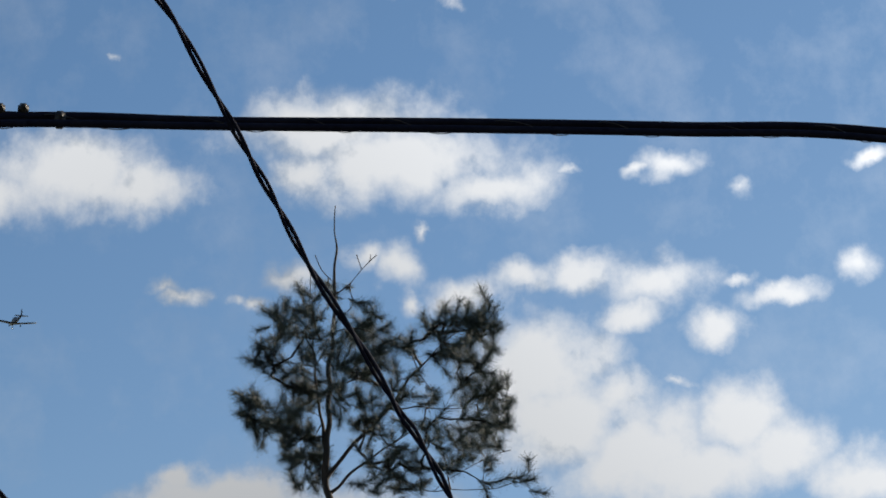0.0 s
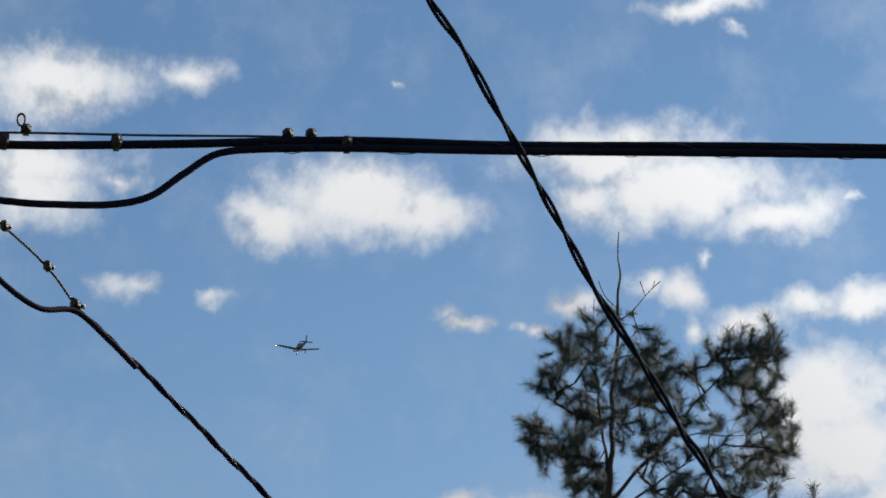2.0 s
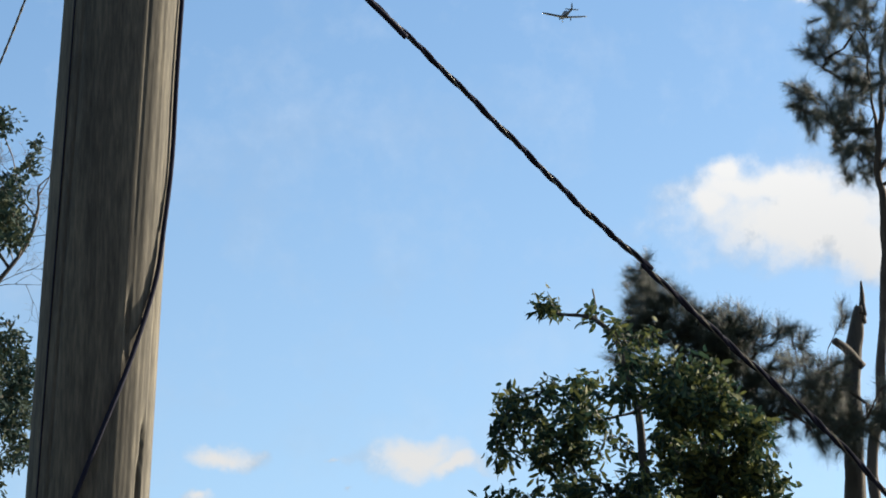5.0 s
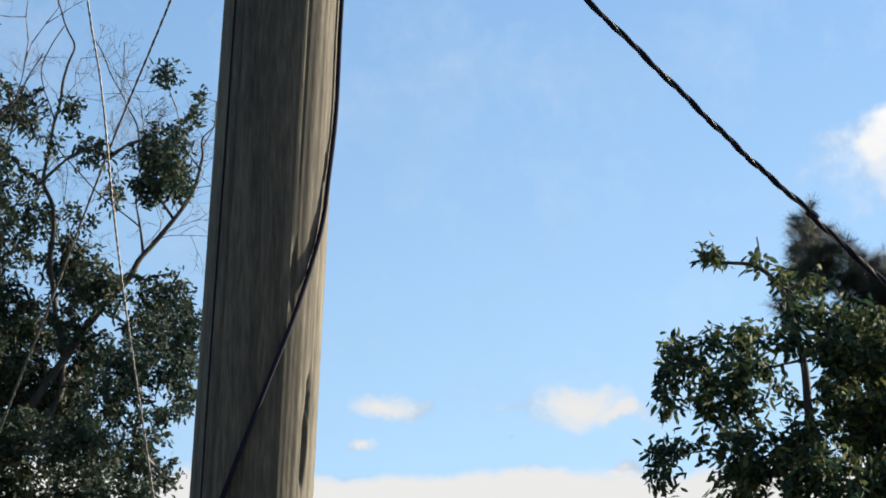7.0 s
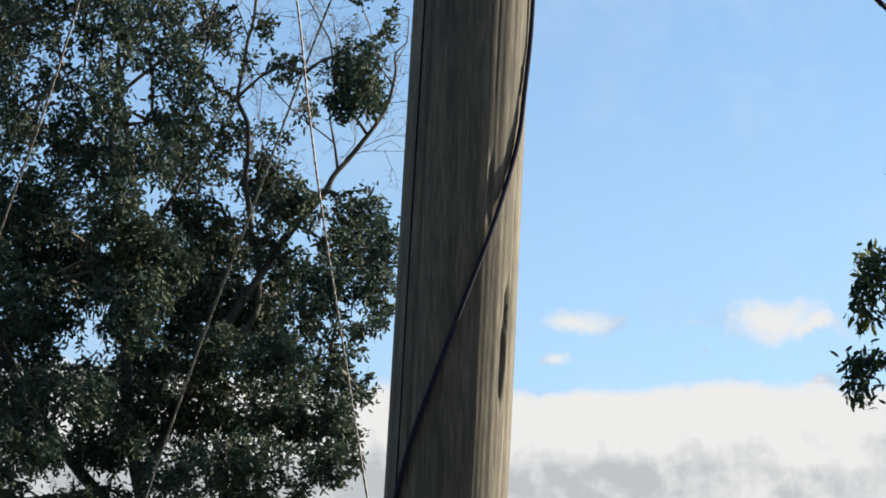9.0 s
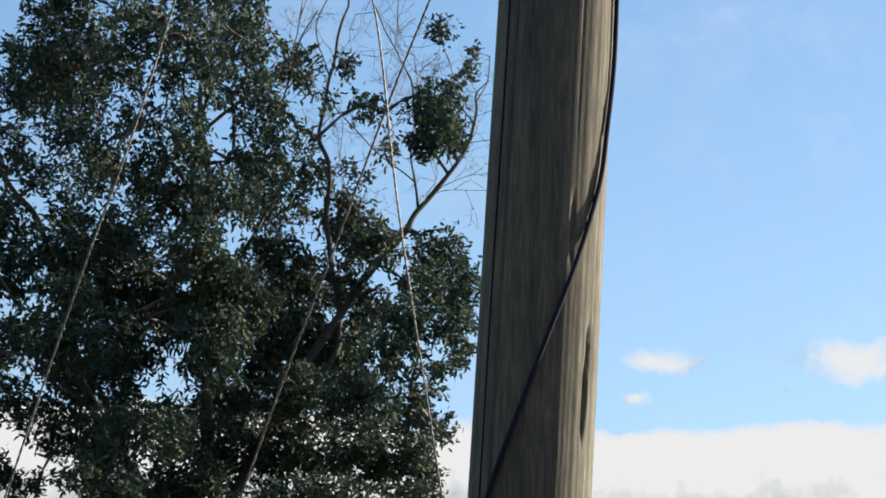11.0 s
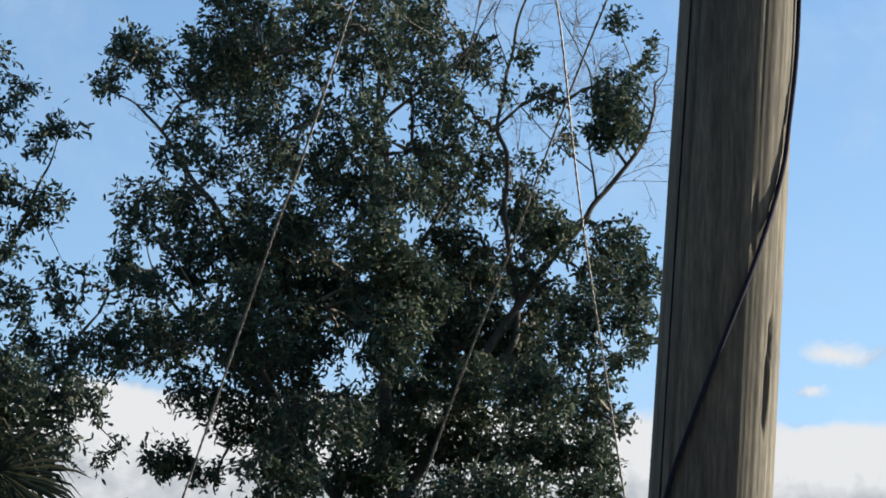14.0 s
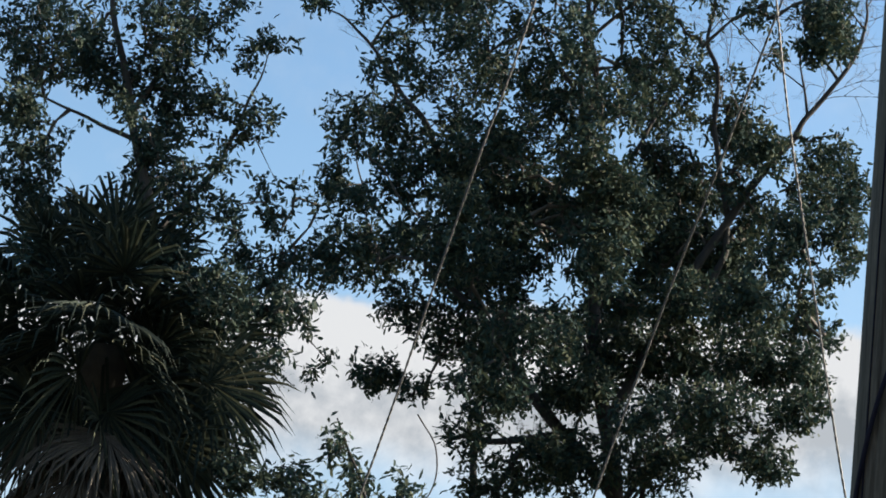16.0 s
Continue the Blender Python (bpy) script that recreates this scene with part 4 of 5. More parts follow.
LEFT_LIMBS = [
    [(-14.93, 10.53), (-15.46, 15.69), (-15.54, 18.35), (-16.17, 20.39), (-16.69, 22.25), (-16.78, 23.94)],
    [(-15.54, 18.35), (-14.56, 19.59), (-13.99, 20.98), (-13.75, 21.67)],
    [(-16.42, 19.89), (-17.59, 20.43), (-18.86, 20.86)],
    [(-15.5, 17.02), (-13.99, 17.92), (-12.84, 18.5)],
    [(-16.17, 20.39), (-15.39, 21.62), (-15.02, 22.99)],
]
SHRUB = [
    (-11.85, 15.13, 0.45, 0.48, 0.6), (-11.5, 14.49, 0.49, 0.38, 0.6), (-10.62, 14.56, 0.49, 0.38, 0.45), (-12.69, 14.5, 0.44, 0.38, 0.7),
    (-12.26, 14.05, 0.79, 0.38, 0.8), (-10.86, 13.87, 0.98, 0.48, 0.8),
]
SHRUB_LIMBS = [
    [(-11.17, 10.36), (-11.34, 13.65), (-11.75, 15.05), (-12.04, 15.6)],
    [(-11.34, 13.65), (-10.32, 14.48), (-10.27, 15.15), (-10.67, 15.79)],
    [(-11.33, 13.55), (-12.27, 14.24), (-12.7, 14.59)],
]
PINE_A = [
    (11.75, 25.85, 0.36, 0.29, 1), (11.46, 25.24, 0.25, 0.29, 1), (11.99, 25.21, 0.38, 0.29, 0.6), (11.14, 24.57, 0.25, 0.21, 1), (11.25, 24.2, 0.34, 0.27, 1),
    (11.8, 24.27, 0.42, 0.29, 0.7), (12.03, 23.87, 0.44, 0.34, 1.1), (12.04, 24.73, 0.42, 0.27, 0.9), (12.03, 23.35, 0.33, 0.27, 0.9), (12.31, 25.58, 0.37, 0.38, 0.6),
    (12.3, 26.2, 0.36, 0.25, 0.5), (12.82, 26.41, 0.26, 0.17, 0.5), (13.17, 25.71, 0.45, 0.38, 0.7), (13.59, 25.38, 0.26, 0.31, 0.8), (12.91, 25.11, 0.42, 0.36, 0.6),
    (13.34, 24.94, 0.42, 0.32, 0.7),
]
PINE_B = [
    (12.76, 24.54, 0.42, 0.32, 0.55), (13.16, 24.23, 0.42, 0.32, 0.5), (13.74, 24.62, 0.37, 0.27, 0.4), (14.14, 25.34, 0.19, 0.23, 0.8), (14.53, 25.52, 0.26, 0.25, 0.7),
    (15.19, 25.76, 0.45, 0.34, 0.8), (15.5, 25.43, 0.27, 0.31, 1), (14.76, 25.14, 0.32, 0.29, 0.9), (15.19, 24.88, 0.4, 0.29, 0.8), (15.24, 24.49, 0.26, 0.23, 0.8),
    (14.45, 24.67, 0.38, 0.21, 0.3), (15.61, 24.37, 0.25, 0.25, 1), (15.71, 23.97, 0.19, 0.25, 1), (15.21, 23.8, 0.35, 0.29, 0.8), (14.88, 24.16, 0.42, 0.23, 0.4),
    (14.2, 24.16, 0.52, 0.25, 0.3),
]
PINE_C = [
    (14.05, 23.69, 0.52, 0.27, 0.45), (13.56, 23.44, 0.52, 0.27, 0.5), (13.23, 23.8, 0.35, 0.27, 0.4), (14.93, 23.53, 0.42, 0.27, 0.55), (15.42, 23.52, 0.29, 0.23, 0.5),
    (14.64, 23.2, 0.42, 0.23, 0.3), (13.08, 23.19, 0.31, 0.25, 0.45), (13.84, 23.04, 0.52, 0.23, 0.5), (15.56, 23.05, 0.48, 0.27, 0.25), (16.02, 22.96, 0.27, 0.25, 0.2),
    (12.87, 22.2, 0.21, 0.29, 1.0), (13.33, 21.98, 0.16, 0.32, 1.0), (13.11, 20.24, 0.26, 0.38, 1.0), (12.57, 20.32, 0.14, 0.38, 1.0), (13.29, 21.03, 0.2, 0.24, 1.0),
    (12.84, 19.55, 0.41, 0.29, 1.0),
]
PINE = PINE_A + PINE_B + PINE_C
PINE_LIMBS = [
    [(11.92, 17.7), (12.14, 19.3), (12.41, 22.42), (12.33, 23.19), (12.47, 24.23), (12.6, 25.18), (12.75, 26.31), (12.82, 27.08), (12.9, 27.79)],
    [(12.36, 23.66), (12.33, 24.43), (12.3, 25.19), (12.29, 25.96), (12.33, 26.72)],
    [(12.35, 23.19), (12.86, 23.73), (13.47, 24.21), (14.04, 24.79), (14.45, 25.15), (14.84, 25.4), (15.3, 25.75)],
    [(12.44, 22.97), (12.98, 23.34), (13.53, 23.68), (14.07, 23.93), (14.72, 24.07)],
    [(13.19, 24.04), (13.58, 24.3), (14.21, 24.28), (14.94, 24.23), (15.58, 24.34)],
    [(12.57, 24.8), (13.11, 24.95), (13.65, 25.11)],
    [(12.37, 24.62), (11.81, 24.41), (11.18, 24.4)],
    [(12.33, 25.14), (11.96, 25.17), (11.49, 25.24)],
    [(12.29, 25.96), (11.91, 25.98), (11.75, 25.85)],
    [(12.75, 26.31), (13.07, 26.49), (13.34, 26.74), (13.61, 26.93)],
    [(13.31, 26.71), (13.26, 26.81), (13.21, 26.95)],
    [(13.46, 26.82), (13.49, 26.94)],
    [(12.72, 26.51), (12.55, 26.71), (12.43, 27.0)],
    [(12.74, 25.64), (13.17, 25.71), (13.58, 25.49)],
    [(13.46, 22.81), (14.2, 22.92), (14.92, 22.86), (15.54, 22.86), (16.17, 22.95)],
    [(14.3, 22.88), (14.63, 23.08), (15.27, 23.31), (15.81, 23.46)],
    [(12.34, 24.19), (12.08, 23.78), (12.0, 23.35)],
    [(12.41, 22.13), (12.74, 22.49), (13.38, 22.83)],
    [(12.43, 21.7), (12.69, 21.73), (12.91, 22.01), (12.91, 22.34)],
    [(12.37, 21.51), (12.67, 21.52), (13.07, 21.43), (13.29, 21.65)],
    [(12.25, 20.05), (12.58, 20.13), (12.99, 20.34), (13.25, 20.42)],
    [(12.37, 20.78), (12.62, 20.74), (12.84, 20.7)],
]
SHEOAK_A = [
    (8.07, 21.6, 0.18, 0.25, 1.2), (7.97, 21.21, 0.25, 0.27, 1.1), (8.34, 21.19, 0.31, 0.31, 1), (8.1, 20.73, 0.37, 0.34, 1.1), (8.71, 20.75, 0.46, 0.34, 1),
    (7.59, 20.08, 0.18, 0.34, 0.7), (7.69, 20.55, 0.18, 0.29, 0.5), (9.52, 20.86, 0.13, 0.27, 0.6), (9.81, 20.66, 0.29, 0.19, 0.5), (9.34, 20.3, 0.43, 0.4, 1),
    (10.02, 20.49, 0.31, 0.25, 0.55), (10.49, 20.66, 0.2, 0.17, 0.7),
]
SHEOAK_B = [
    (10.79, 20.31, 0.16, 0.25, 0.7), (9.51, 20.27, 0.46, 0.29, 0.9), (9.06, 20.47, 0.41, 0.38, 1), (9.89, 19.83, 0.56, 0.31, 1), (9.13, 19.81, 0.61, 0.38, 1),
    (10.55, 19.89, 0.43, 0.25, 0.4), (11.04, 19.64, 0.43, 0.31, 0.35), (11.41, 20.0, 0.2, 0.29, 0.3), (10.01, 19.2, 0.81, 0.34, 0.9), (11.11, 19.16, 0.4, 0.38, 0.5),
    (11.55, 20.56, 0.12, 0.38, 0.3), (12.54, 19.56, 0.41, 0.29, 0.4),
]
SHEOAK_D = [(11.13, 19.44, 0.52, 0.48, 0.8), (12.31, 19.19, 0.52, 0.38, 0.8), (12.9, 19.07, 0.42, 0.38, 0.9), (11.5, 18.95, 0.62, 0.29, 0.9), (12.68, 20.12, 0.31, 0.29, 0.4), (9.58, 20.65, 0.31, 0.29, 0.8)]
SHEOAK = SHEOAK_A + SHEOAK_B + SHEOAK_D
SHEOAK_LIMBS = [
    [(8.85, 15), (8.99, 18.29), (8.84, 19.71), (8.38, 20.87), (8.05, 21.74)],
    [(8.99, 18.29), (9.74, 19.49), (10.39, 20.32)],
    [(11.25, 17.73), (10.84, 19.35), (10.07, 20.05)],
    [(11.51, 18.85), (10.85, 19.64), (10.17, 19.95)],
]
LEAFY_A = [
    (6.24, 21.21, 0.23, 0.14, 1.5), (7.15, 21.04, 0.27, 0.13, 0.5), (7.45, 20.82, 0.2, 0.13, 0.5), (8.05, 20.68, 0.18, 0.1, 0.5), (7.71, 20.5, 0.27, 0.23, 0.4),
    (7.92, 20.11, 0.31, 0.29, 0.7), (6.91, 19.89, 0.26, 0.19, 0.8), (6.24, 19.74, 0.3, 0.19, 0.8), (6.89, 19.48, 0.43, 0.27, 0.9), (7.47, 19.68, 0.39, 0.23, 0.8),
    (5.63, 19.46, 0.3, 0.27, 1), (5.44, 19.13, 0.26, 0.32, 0.8), (5.36, 18.63, 0.25, 0.24, 0.6), (6.03, 19.15, 0.32, 0.29, 0.9),
]
LEAFY_B = [
    (6.58, 19.14, 0.45, 0.32, 1.1), (6.21, 18.67, 0.42, 0.27, 0.9), (6.73, 18.66, 0.34, 0.27, 0.8), (7.28, 19.12, 0.32, 0.21, 0.4), (7.14, 18.71, 0.16, 0.19, 0.25),
    (7.76, 18.65, 0.14, 0.13, 0.3), (8.5, 20.05, 0.41, 0.34, 1.1), (8.99, 19.91, 0.37, 0.34, 1.1), (8.55, 19.43, 0.53, 0.4, 1.4), (9.19, 19.35, 0.51, 0.44, 1.4),
    (9.74, 19.0, 0.42, 0.44, 1.3), (8.0, 19.59, 0.28, 0.19, 0.7), (8.44, 18.72, 0.34, 0.48, 1.5), (8.89, 18.32, 0.62, 0.57, 1.6),
]
LEAFY_C = [
    (9.78, 18.1, 0.62, 0.57, 1.5), (7.79, 18.03, 0.56, 0.32, 1.3), (7.0, 18.15, 0.4, 0.23, 0.6), (6.59, 17.9, 0.42, 0.27, 0.9), (5.79, 18.01, 0.36, 0.17, 0.8),
    (5.39, 17.8, 0.3, 0.27, 0.7), (7.08, 17.6, 0.62, 0.29, 1.1), (8.16, 17.45, 0.7, 0.32, 1.4), (9.34, 17.41, 0.72, 0.32, 1.4), (5.28, 17.43, 0.3, 0.19, 0.6),
    (6.63, 17.26, 0.42, 0.44, 0.9), (8.02, 16.5, 1.49, 0.67, 0.9), (9.51, 16.83, 1, 0.86, 0.9),
]
LEAFY = LEAFY_A + LEAFY_B + LEAFY_C
LEAFY_LIMBS = [
    [(8.32, 12.19), (8.39, 15.93), (7.99, 18.2), (7.67, 20.11), (7.2, 20.93), (6.44, 21.08)],
    [(8.39, 15.93), (6.89, 17.86), (5.82, 18.83), (5.53, 19.41)],
    [(8.31, 16.4), (9.17, 17.97), (9.25, 19.67)],
    [(6.89, 17.86), (5.79, 17.88), (5.39, 17.6)],
    [(7.2, 20.93), (7.11, 21.46)],
]

BARE_TWIGS = [(-4.6, 22.4, 0.55), (-4.1, 22.2, 0.5), (-3.4, 21.6, 0.4), (-6.2, 23.0, 0.6), (-5.6, 22.6, 0.5), (-3.6, 20.6, 0.4), (-4.9, 20.4, 0.4), (-12.2, 22.0, 0.4), (-5.2, 21.2, 0.5), (-3.2, 21.9, 0.45), (-6.3, 24.2, 0.6), (-6.0, 24.2, 0.6), (-4.3, 23.3, 0.5)]
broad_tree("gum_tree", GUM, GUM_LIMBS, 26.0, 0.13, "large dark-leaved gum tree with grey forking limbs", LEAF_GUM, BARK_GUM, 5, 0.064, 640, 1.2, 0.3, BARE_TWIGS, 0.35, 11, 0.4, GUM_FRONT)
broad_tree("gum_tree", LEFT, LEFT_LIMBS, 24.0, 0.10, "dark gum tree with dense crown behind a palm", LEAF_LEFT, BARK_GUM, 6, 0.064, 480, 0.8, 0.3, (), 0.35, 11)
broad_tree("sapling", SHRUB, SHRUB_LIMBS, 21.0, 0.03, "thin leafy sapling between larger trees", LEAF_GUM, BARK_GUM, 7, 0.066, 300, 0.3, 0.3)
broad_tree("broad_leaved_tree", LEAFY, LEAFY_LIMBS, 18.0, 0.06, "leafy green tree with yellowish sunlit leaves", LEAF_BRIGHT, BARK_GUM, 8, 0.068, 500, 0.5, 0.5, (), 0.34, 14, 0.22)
needle_tree("pine_tree", PINE, PINE_LIMBS, 35.0, 0.085, "tall pine tree with tufted dark needles and bare tip", NEEDLE, BARK_PINE, 9, 0.145, 150, 0.05, 0.9, 0.0018, 120, 0.36)
needle_tree("she_oak_tree", SHEOAK, SHEOAK_LIMBS, 30.0, 0.07, "dark fine-needled she-oak behind a leafy tree", NEEDLE_SHE, BARK_PINE, 10, 0.15, 260, 0.05, 0.7, 0.0015, 110)


def build_snag():
    d = 31.0
    foot = at(11.69, 15.84, d)
    root = base("dead_tree_snag", (foot.x, foot.y, 0), "broken dead tree trunk with splintered top", "dead tree")
    line = [Vector((foot.x, foot.y, -0.1)), at(11.6, 15.84, d), at(11.64, 18.83, d), at(11.68, 19.98, d), at(11.8, 20.64, d), at(11.87, 20.95, d)]
    line = smooth_line(line, 8)
    m = len(line) - 1
    put("trunk", mesh("trunk", *tube(line, [0.112 - 0.06 * (j / m) ** 1.5 for j in range(m + 1)], 12, 0.3), BARK_DEAD), root)
    top = line[-1]
    rng = random.Random(4)
    pieces = [tube(smooth_line([top + Vector((0.015, 0, -0.15)), top + Vector((0.035, 0, 0.1)), at(11.93, 21.4, d)], 5), [0.05 - 0.0042 * k for k in range(11)], 6, 0.5)]
    for k in range(6):
        a = rng.uniform(0, 6.28)
        o = Vector((math.cos(a) * 0.045, math.sin(a) * 0.045, -0.08))
        pieces.append(tube([top + o, top + o * 0.8 + Vector((0.01, 0, rng.uniform(0.06, 0.2)))], [0.03, 0.005], 6))
    put("splinters", mesh("splinters", *merge(*pieces), BARK_DEAD), root)
    stub = smooth_line([at(11.85, 19.95, d), at(11.62, 20.25, d - 0.1), at(11.39, 20.43, d - 0.2)], 5)
    put("branch_stub", mesh("branch_stub", *tube(stub, [0.055 - 0.002 * k for k in range(len(stub))], 8, 0.4), BARK_DEAD), root)


build_snag()


# ---- palm ----
def fan(hub, way, radius, rng, fold, face=None):
    """Segments of a fan leaf that radiate from a hub, each a folded blade that bends at its tip."""
    way = way.normalized()
    side = way.cross(face or Vector((0, 0, 1))).normalized()
    up = side.cross(way)
    verts, faces = [], []
    n = 34
    for k in range(n):
        a = radians(-118 + 236 * k / (n - 1)) + rng.uniform(-0.05, 0.05)
        ray = (way * math.cos(a) + side * math.sin(a) + up * (fold * math.cos(2 * a) * 0.3)).normalized()
        flat = (side * math.cos(a) - way * math.sin(a)).normalized()
        ln = radius * rng.uniform(0.7, 1.08) * (0.8 + 0.2 * math.cos(a))
        o = len(verts)
        w = 0.011
        for s, wide in ((0.0, 0.3), (0.55, 1.5), (0.82, 0.8)):
            q = hub + ray * ln * s + Vector((0, 0, -0.22 * ln * s ** 3))
            verts += [q + flat * w * wide, q + up * w * 0.7 * wide, q - flat * w * wide]
        verts.append(hub + ray * ln + Vector((0, 0, -(0.22 + rng.uniform(0, 0.2)) * ln)))
        for j in (0, 3):
            faces += [(o + j, o + j + 1, o + j + 4, o + j + 3), (o + j + 1, o + j + 2, o + j + 5, o + j + 4)]
        faces += [(o + 6, o + 7, o + 9), (o + 7, o + 8, o + 9)]
    return verts, faces


def build_palm():
    rng = random.Random(12)
    d = 23.6
    c = at(-16.2, 16.6, d)
    root = base("fan_palm", (c.x, c.y, 0), "shaggy fan palm with drooping dark green fronds", "palm tree")
    line = smooth_line([Vector((c.x, c.y, -0.1)), Vector((c.x + 0.05, c.y, 3.0)), c + Vector((0, 0, -0.1))], 12)
    put("trunk", mesh("trunk", *tube(line, 0.17, 14, 0.3), PALM_TRUNK), root, "rough fibrous palm trunk")
    aims = [Vector((1.0, -0.35, -0.42)), Vector((0.95, -0.1, -0.1)), Vector((0.8, -0.5, -0.8)), Vector((-0.3, -0.2, 1.0)), Vector((0.1, -0.3, 1.0)), Vector((-0.6, -0.2, 0.9))]
    aims += [Vector((0.8, -0.3, -1.0)), Vector((0.7, 0.1, -0.9)), Vector((0.3, -0.6, -1.0)), Vector((-0.6, -0.4, -0.9))]
    for k in range(46):
        z, a = 0.95 - 1.87 * k / 45, 2.39996 * k
        aims.append(Vector((math.cos(a) * math.sqrt(1 - z * z), math.sin(a) * math.sqrt(1 - z * z), z)))
    for k, aim in enumerate(aims):
        way = aim.normalized()
        stem = 1.0 if k in (0, 6, 7) else rng.uniform(0.4, 0.85)
        hub = c + way * stem + Vector((0, 0, -0.05))
        pet = tube(smooth_line([c, c + way * stem * 0.5 + Vector((0, 0, 0.05)), hub], 4), 0.012, 5)
        v, f = merge(pet, fan(hub, way + Vector((rng.uniform(-0.2, 0.2), rng.uniform(-0.2, 0.2), -0.2)), rng.uniform(0.62, 0.9), rng, rng.uniform(0.3, 1.3), Vector((0, 1, 0.1 if k < 3 else rng.uniform(0.1, 3.0)))))
        put("frond", mesh("frond", v, f, PALM_MAT, False), root)
    dead = []
    for k in range(34):
        a, down = rng.uniform(0, 6.28), rng.uniform(0.1, 1.7)
        way = Vector((math.cos(a) * 0.75, math.sin(a) * 0.75, -1))
        dead.append(fan(c + Vector((0, 0, -down)) + way * rng.uniform(0.3, 0.65), way, rng.uniform(0.55, 0.8), rng, 0.4))
    put("dead_skirt", mesh("dead_skirt", *merge(*dead), PALM_TRUNK, False), root, "skirt of dry brown dead fronds")


build_palm()


# ---- aeroplane ----
def loft(sections, sides=20):
    """A closed body through round sections (x, half width, half height, z centre)."""
    verts, faces = [], []
    for x, w, h, z in sections:
        for j in range(sides):
            a = 2 * math.pi * j / sides
            verts.append(Vector((x, w * math.cos(a), z + h * math.sin(a))))
    for k in range(len(sections) - 1):
        for j in range(sides):
            a, b = k * sides + j, k * sides + (j + 1) % sides
            faces.append((a, b, b + sides, a + sides))
    faces += [tuple(range(sides))[::-1], tuple(range((len(sections) - 1) * sides, len(sections) * sides))]
    return verts, faces


def wing(root_pt, tip_pt, chord0, chord1, thick):
    """A tapered wing with a rounded aerofoil section; x is forward."""
    verts, faces = [], []
    prof = [(0.5, 0.0), (0.42, 0.5), (0.2, 0.9), (-0.1, 0.8), (-0.5, 0.05), (-0.1, -0.35), (0.2, -0.45), (0.42, -0.3)]
    for k in range(7):
        t = k / 6
        c = chord0 + (chord1 - chord0) * t
        if k == 6:
            c *= 0.7
        q = Vector(root_pt).lerp(Vector(tip_pt), t)
        up = Vector((0, 0, 1)) if abs(Vector(tip_pt).y - Vector(root_pt).y) > 0.5 else Vector((0, 1, 0))
        verts += [q + Vector((px * c, 0, 0)) + up * pz * thick * c for px, pz in prof]
    m = len(prof)
    for k in range(6):
        for j in range(m):
            a, b = k * m + j, k * m + (j + 1) % m
            faces.append((a, b, b + m, a + m))
    faces += [tuple(range(m))[::-1], tuple(range(6 * m, 7 * m))]
    return verts, faces


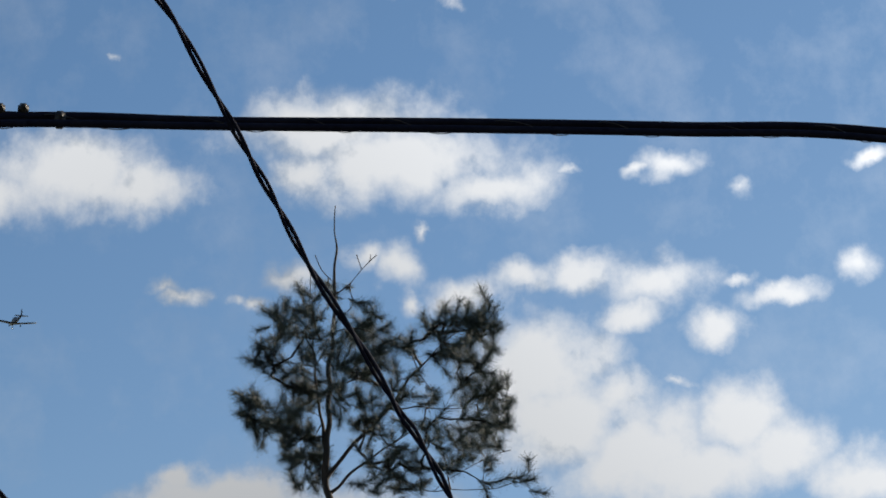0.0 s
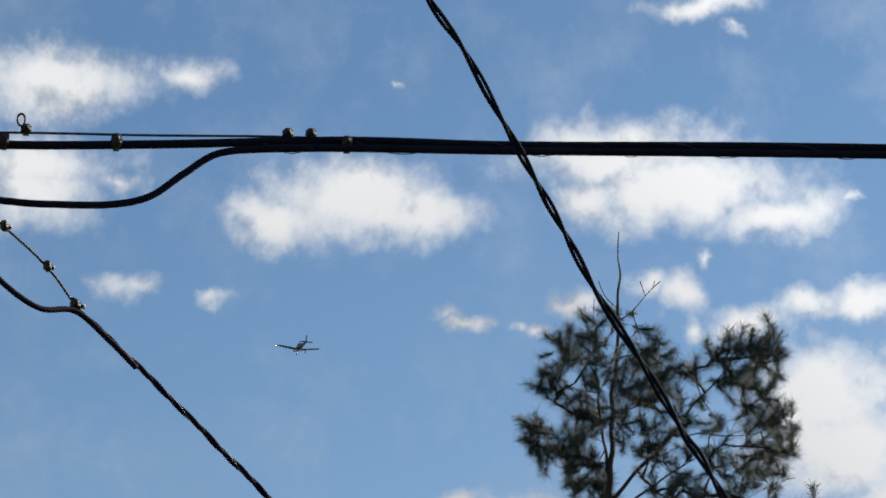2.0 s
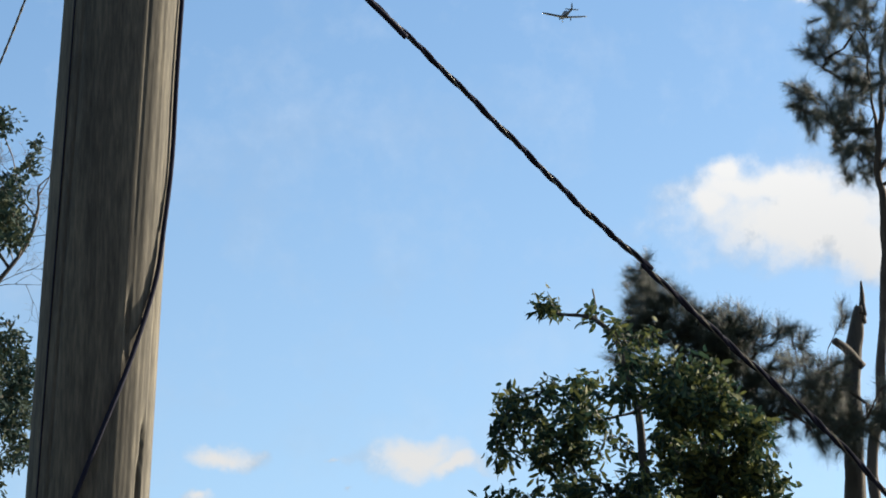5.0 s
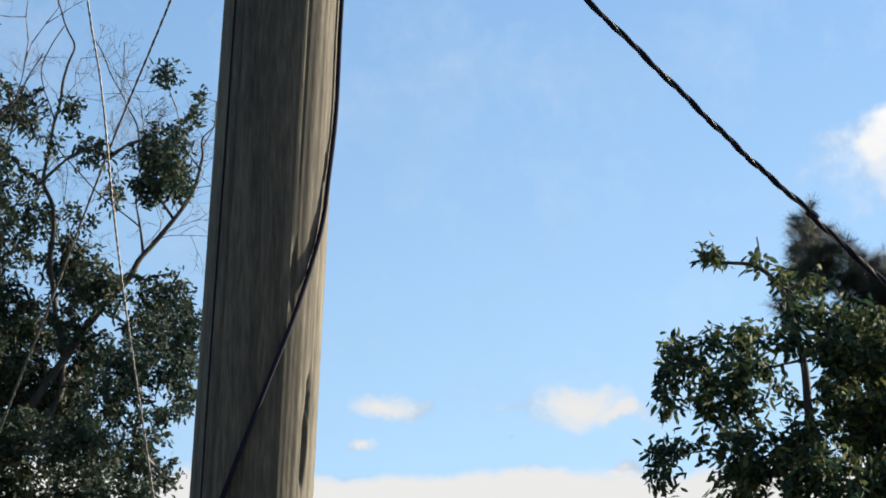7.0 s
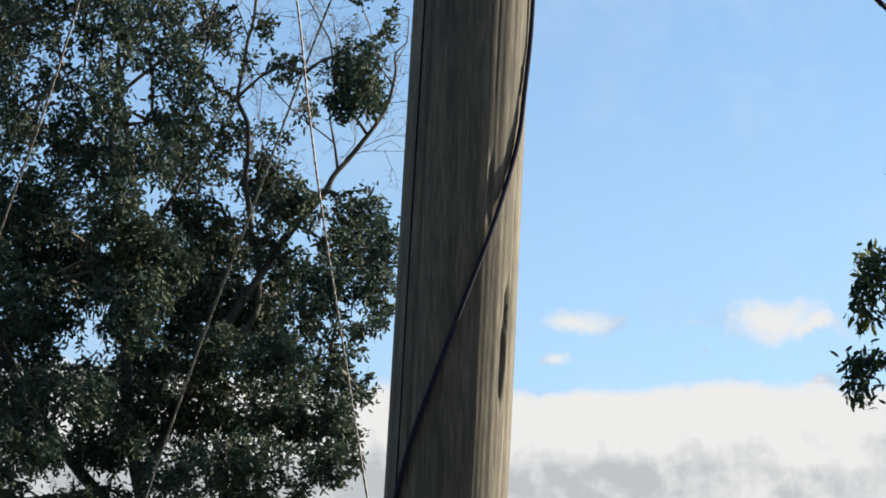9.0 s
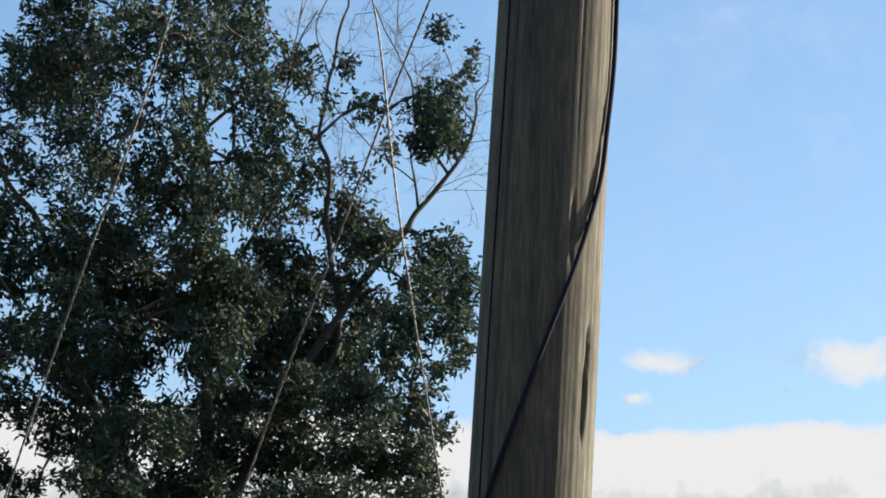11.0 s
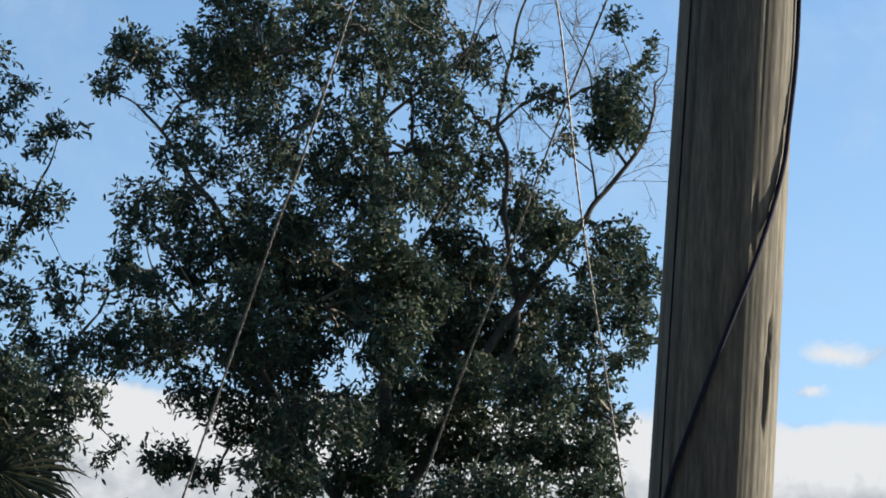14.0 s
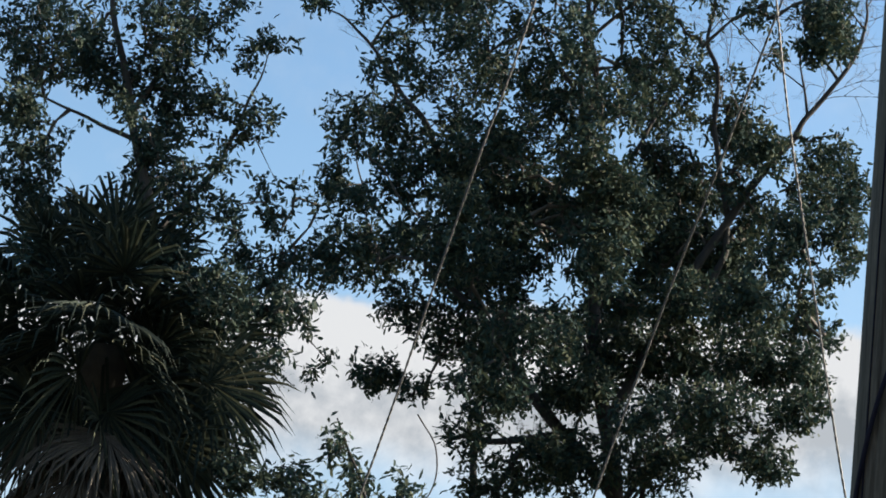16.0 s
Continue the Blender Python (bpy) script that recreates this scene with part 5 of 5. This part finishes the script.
def build_plane():
    root = base("light_aeroplane", Vector((0, 0, 0)), "small low-wing propeller aeroplane flying with fixed wheels", "aeroplane")
    put("fuselage", mesh("fuselage", *loft([(2.3, 0.2, 0.2, 0), (2.1, 0.42, 0.40, 0), (1.3, 0.52, 0.52, 0), (0.2, 0.56, 0.62, 0.08), (-0.9, 0.5, 0.55, 0.1), (-2.2, 0.3, 0.34, 0.12), (-4.3, 0.08, 0.14, 0.18)]), PLANE_PAINT), root)
    put("canopy", mesh("canopy", *loft([(1.15, 0.2, 0.05, 0.5), (0.7, 0.42, 0.3, 0.58), (-0.1, 0.46, 0.38, 0.62), (-0.9, 0.34, 0.26, 0.56), (-1.5, 0.1, 0.06, 0.45)]), PLANE_DARK), root, "dark glazed canopy")
    for s in (-1, 1):
        w = put("wing", mesh("wing", *wing((0.3, 0.4 * s, -0.38), (0.15, 5.3 * s, 0.15), 1.65, 1.15, 0.13), PLANE_PAINT), root)
        put("wing_tip_light", mesh("wing_tip_light", *box((0.45, 5.35 * s, 0.15), (0.14, 0.10, 0.10), None, 0.4), NAV_LIGHT if s > 0 else PLANE_DARK), w, "bright wing-tip light" if s > 0 else "unlit wing-tip light")
        put("tailplane", mesh("tailplane", *wing((-4.0, 0.05 * s, 0.2), (-4.1, 1.65 * s, 0.2), 0.95, 0.7, 0.09), PLANE_PAINT), root)
        leg = put("gear_leg", mesh("gear_leg", *tube([Vector((0.0, 1.3 * s, -0.35)), Vector((0.0, 1.35 * s, -0.95))], 0.06, 8), PLANE_DARK), root)
        put("wheel", mesh("wheel", *tube([Vector((0, 1.27 * s, -1.0)), Vector((0, 1.43 * s, -1.0))], 0.2, 16), PLANE_DARK), leg)
    put("fin", mesh("fin", *wing((-3.85, 0.0, 0.2), (-4.3, 0.0, 1.75), 1.2, 0.6, 0.08), PLANE_PAINT), root)
    leg = put("nose_leg", mesh("nose_leg", *tube([Vector((1.7, 0, -0.35)), Vector((1.75, 0, -1.0))], 0.05, 8), PLANE_DARK), root)
    put("nose_wheel", mesh("nose_wheel", *tube([Vector((1.75, -0.07, -1.05)), Vector((1.75, 0.07, -1.05))], 0.18, 16), PLANE_DARK), leg)
    prop = merge(wing((2.42, 0.0, 0.0), (2.42, 0.75, 0.45), 0.10, 0.06, 0.4), wing((2.42, 0.0, 0.0), (2.42, -0.75, -0.45), 0.10, 0.06, 0.4), loft([(2.3, 0.18, 0.18, 0), (2.5, 0.12, 0.12, 0), (2.62, 0.02, 0.02, 0)], 12))
    put("propeller", mesh("propeller", *prop, PLANE_DARK), root, "two-bladed dark propeller")
    spot = at(6.71, 26.09, 690.0)
    root.matrix_world = Matrix.Translation(spot) @ pose(0, 0, 0, 0, 0, 106) @ pose(0, 0, 0, 0, -9, 0) @ pose(0, 0, 0, -4, 0, 0)


build_plane()
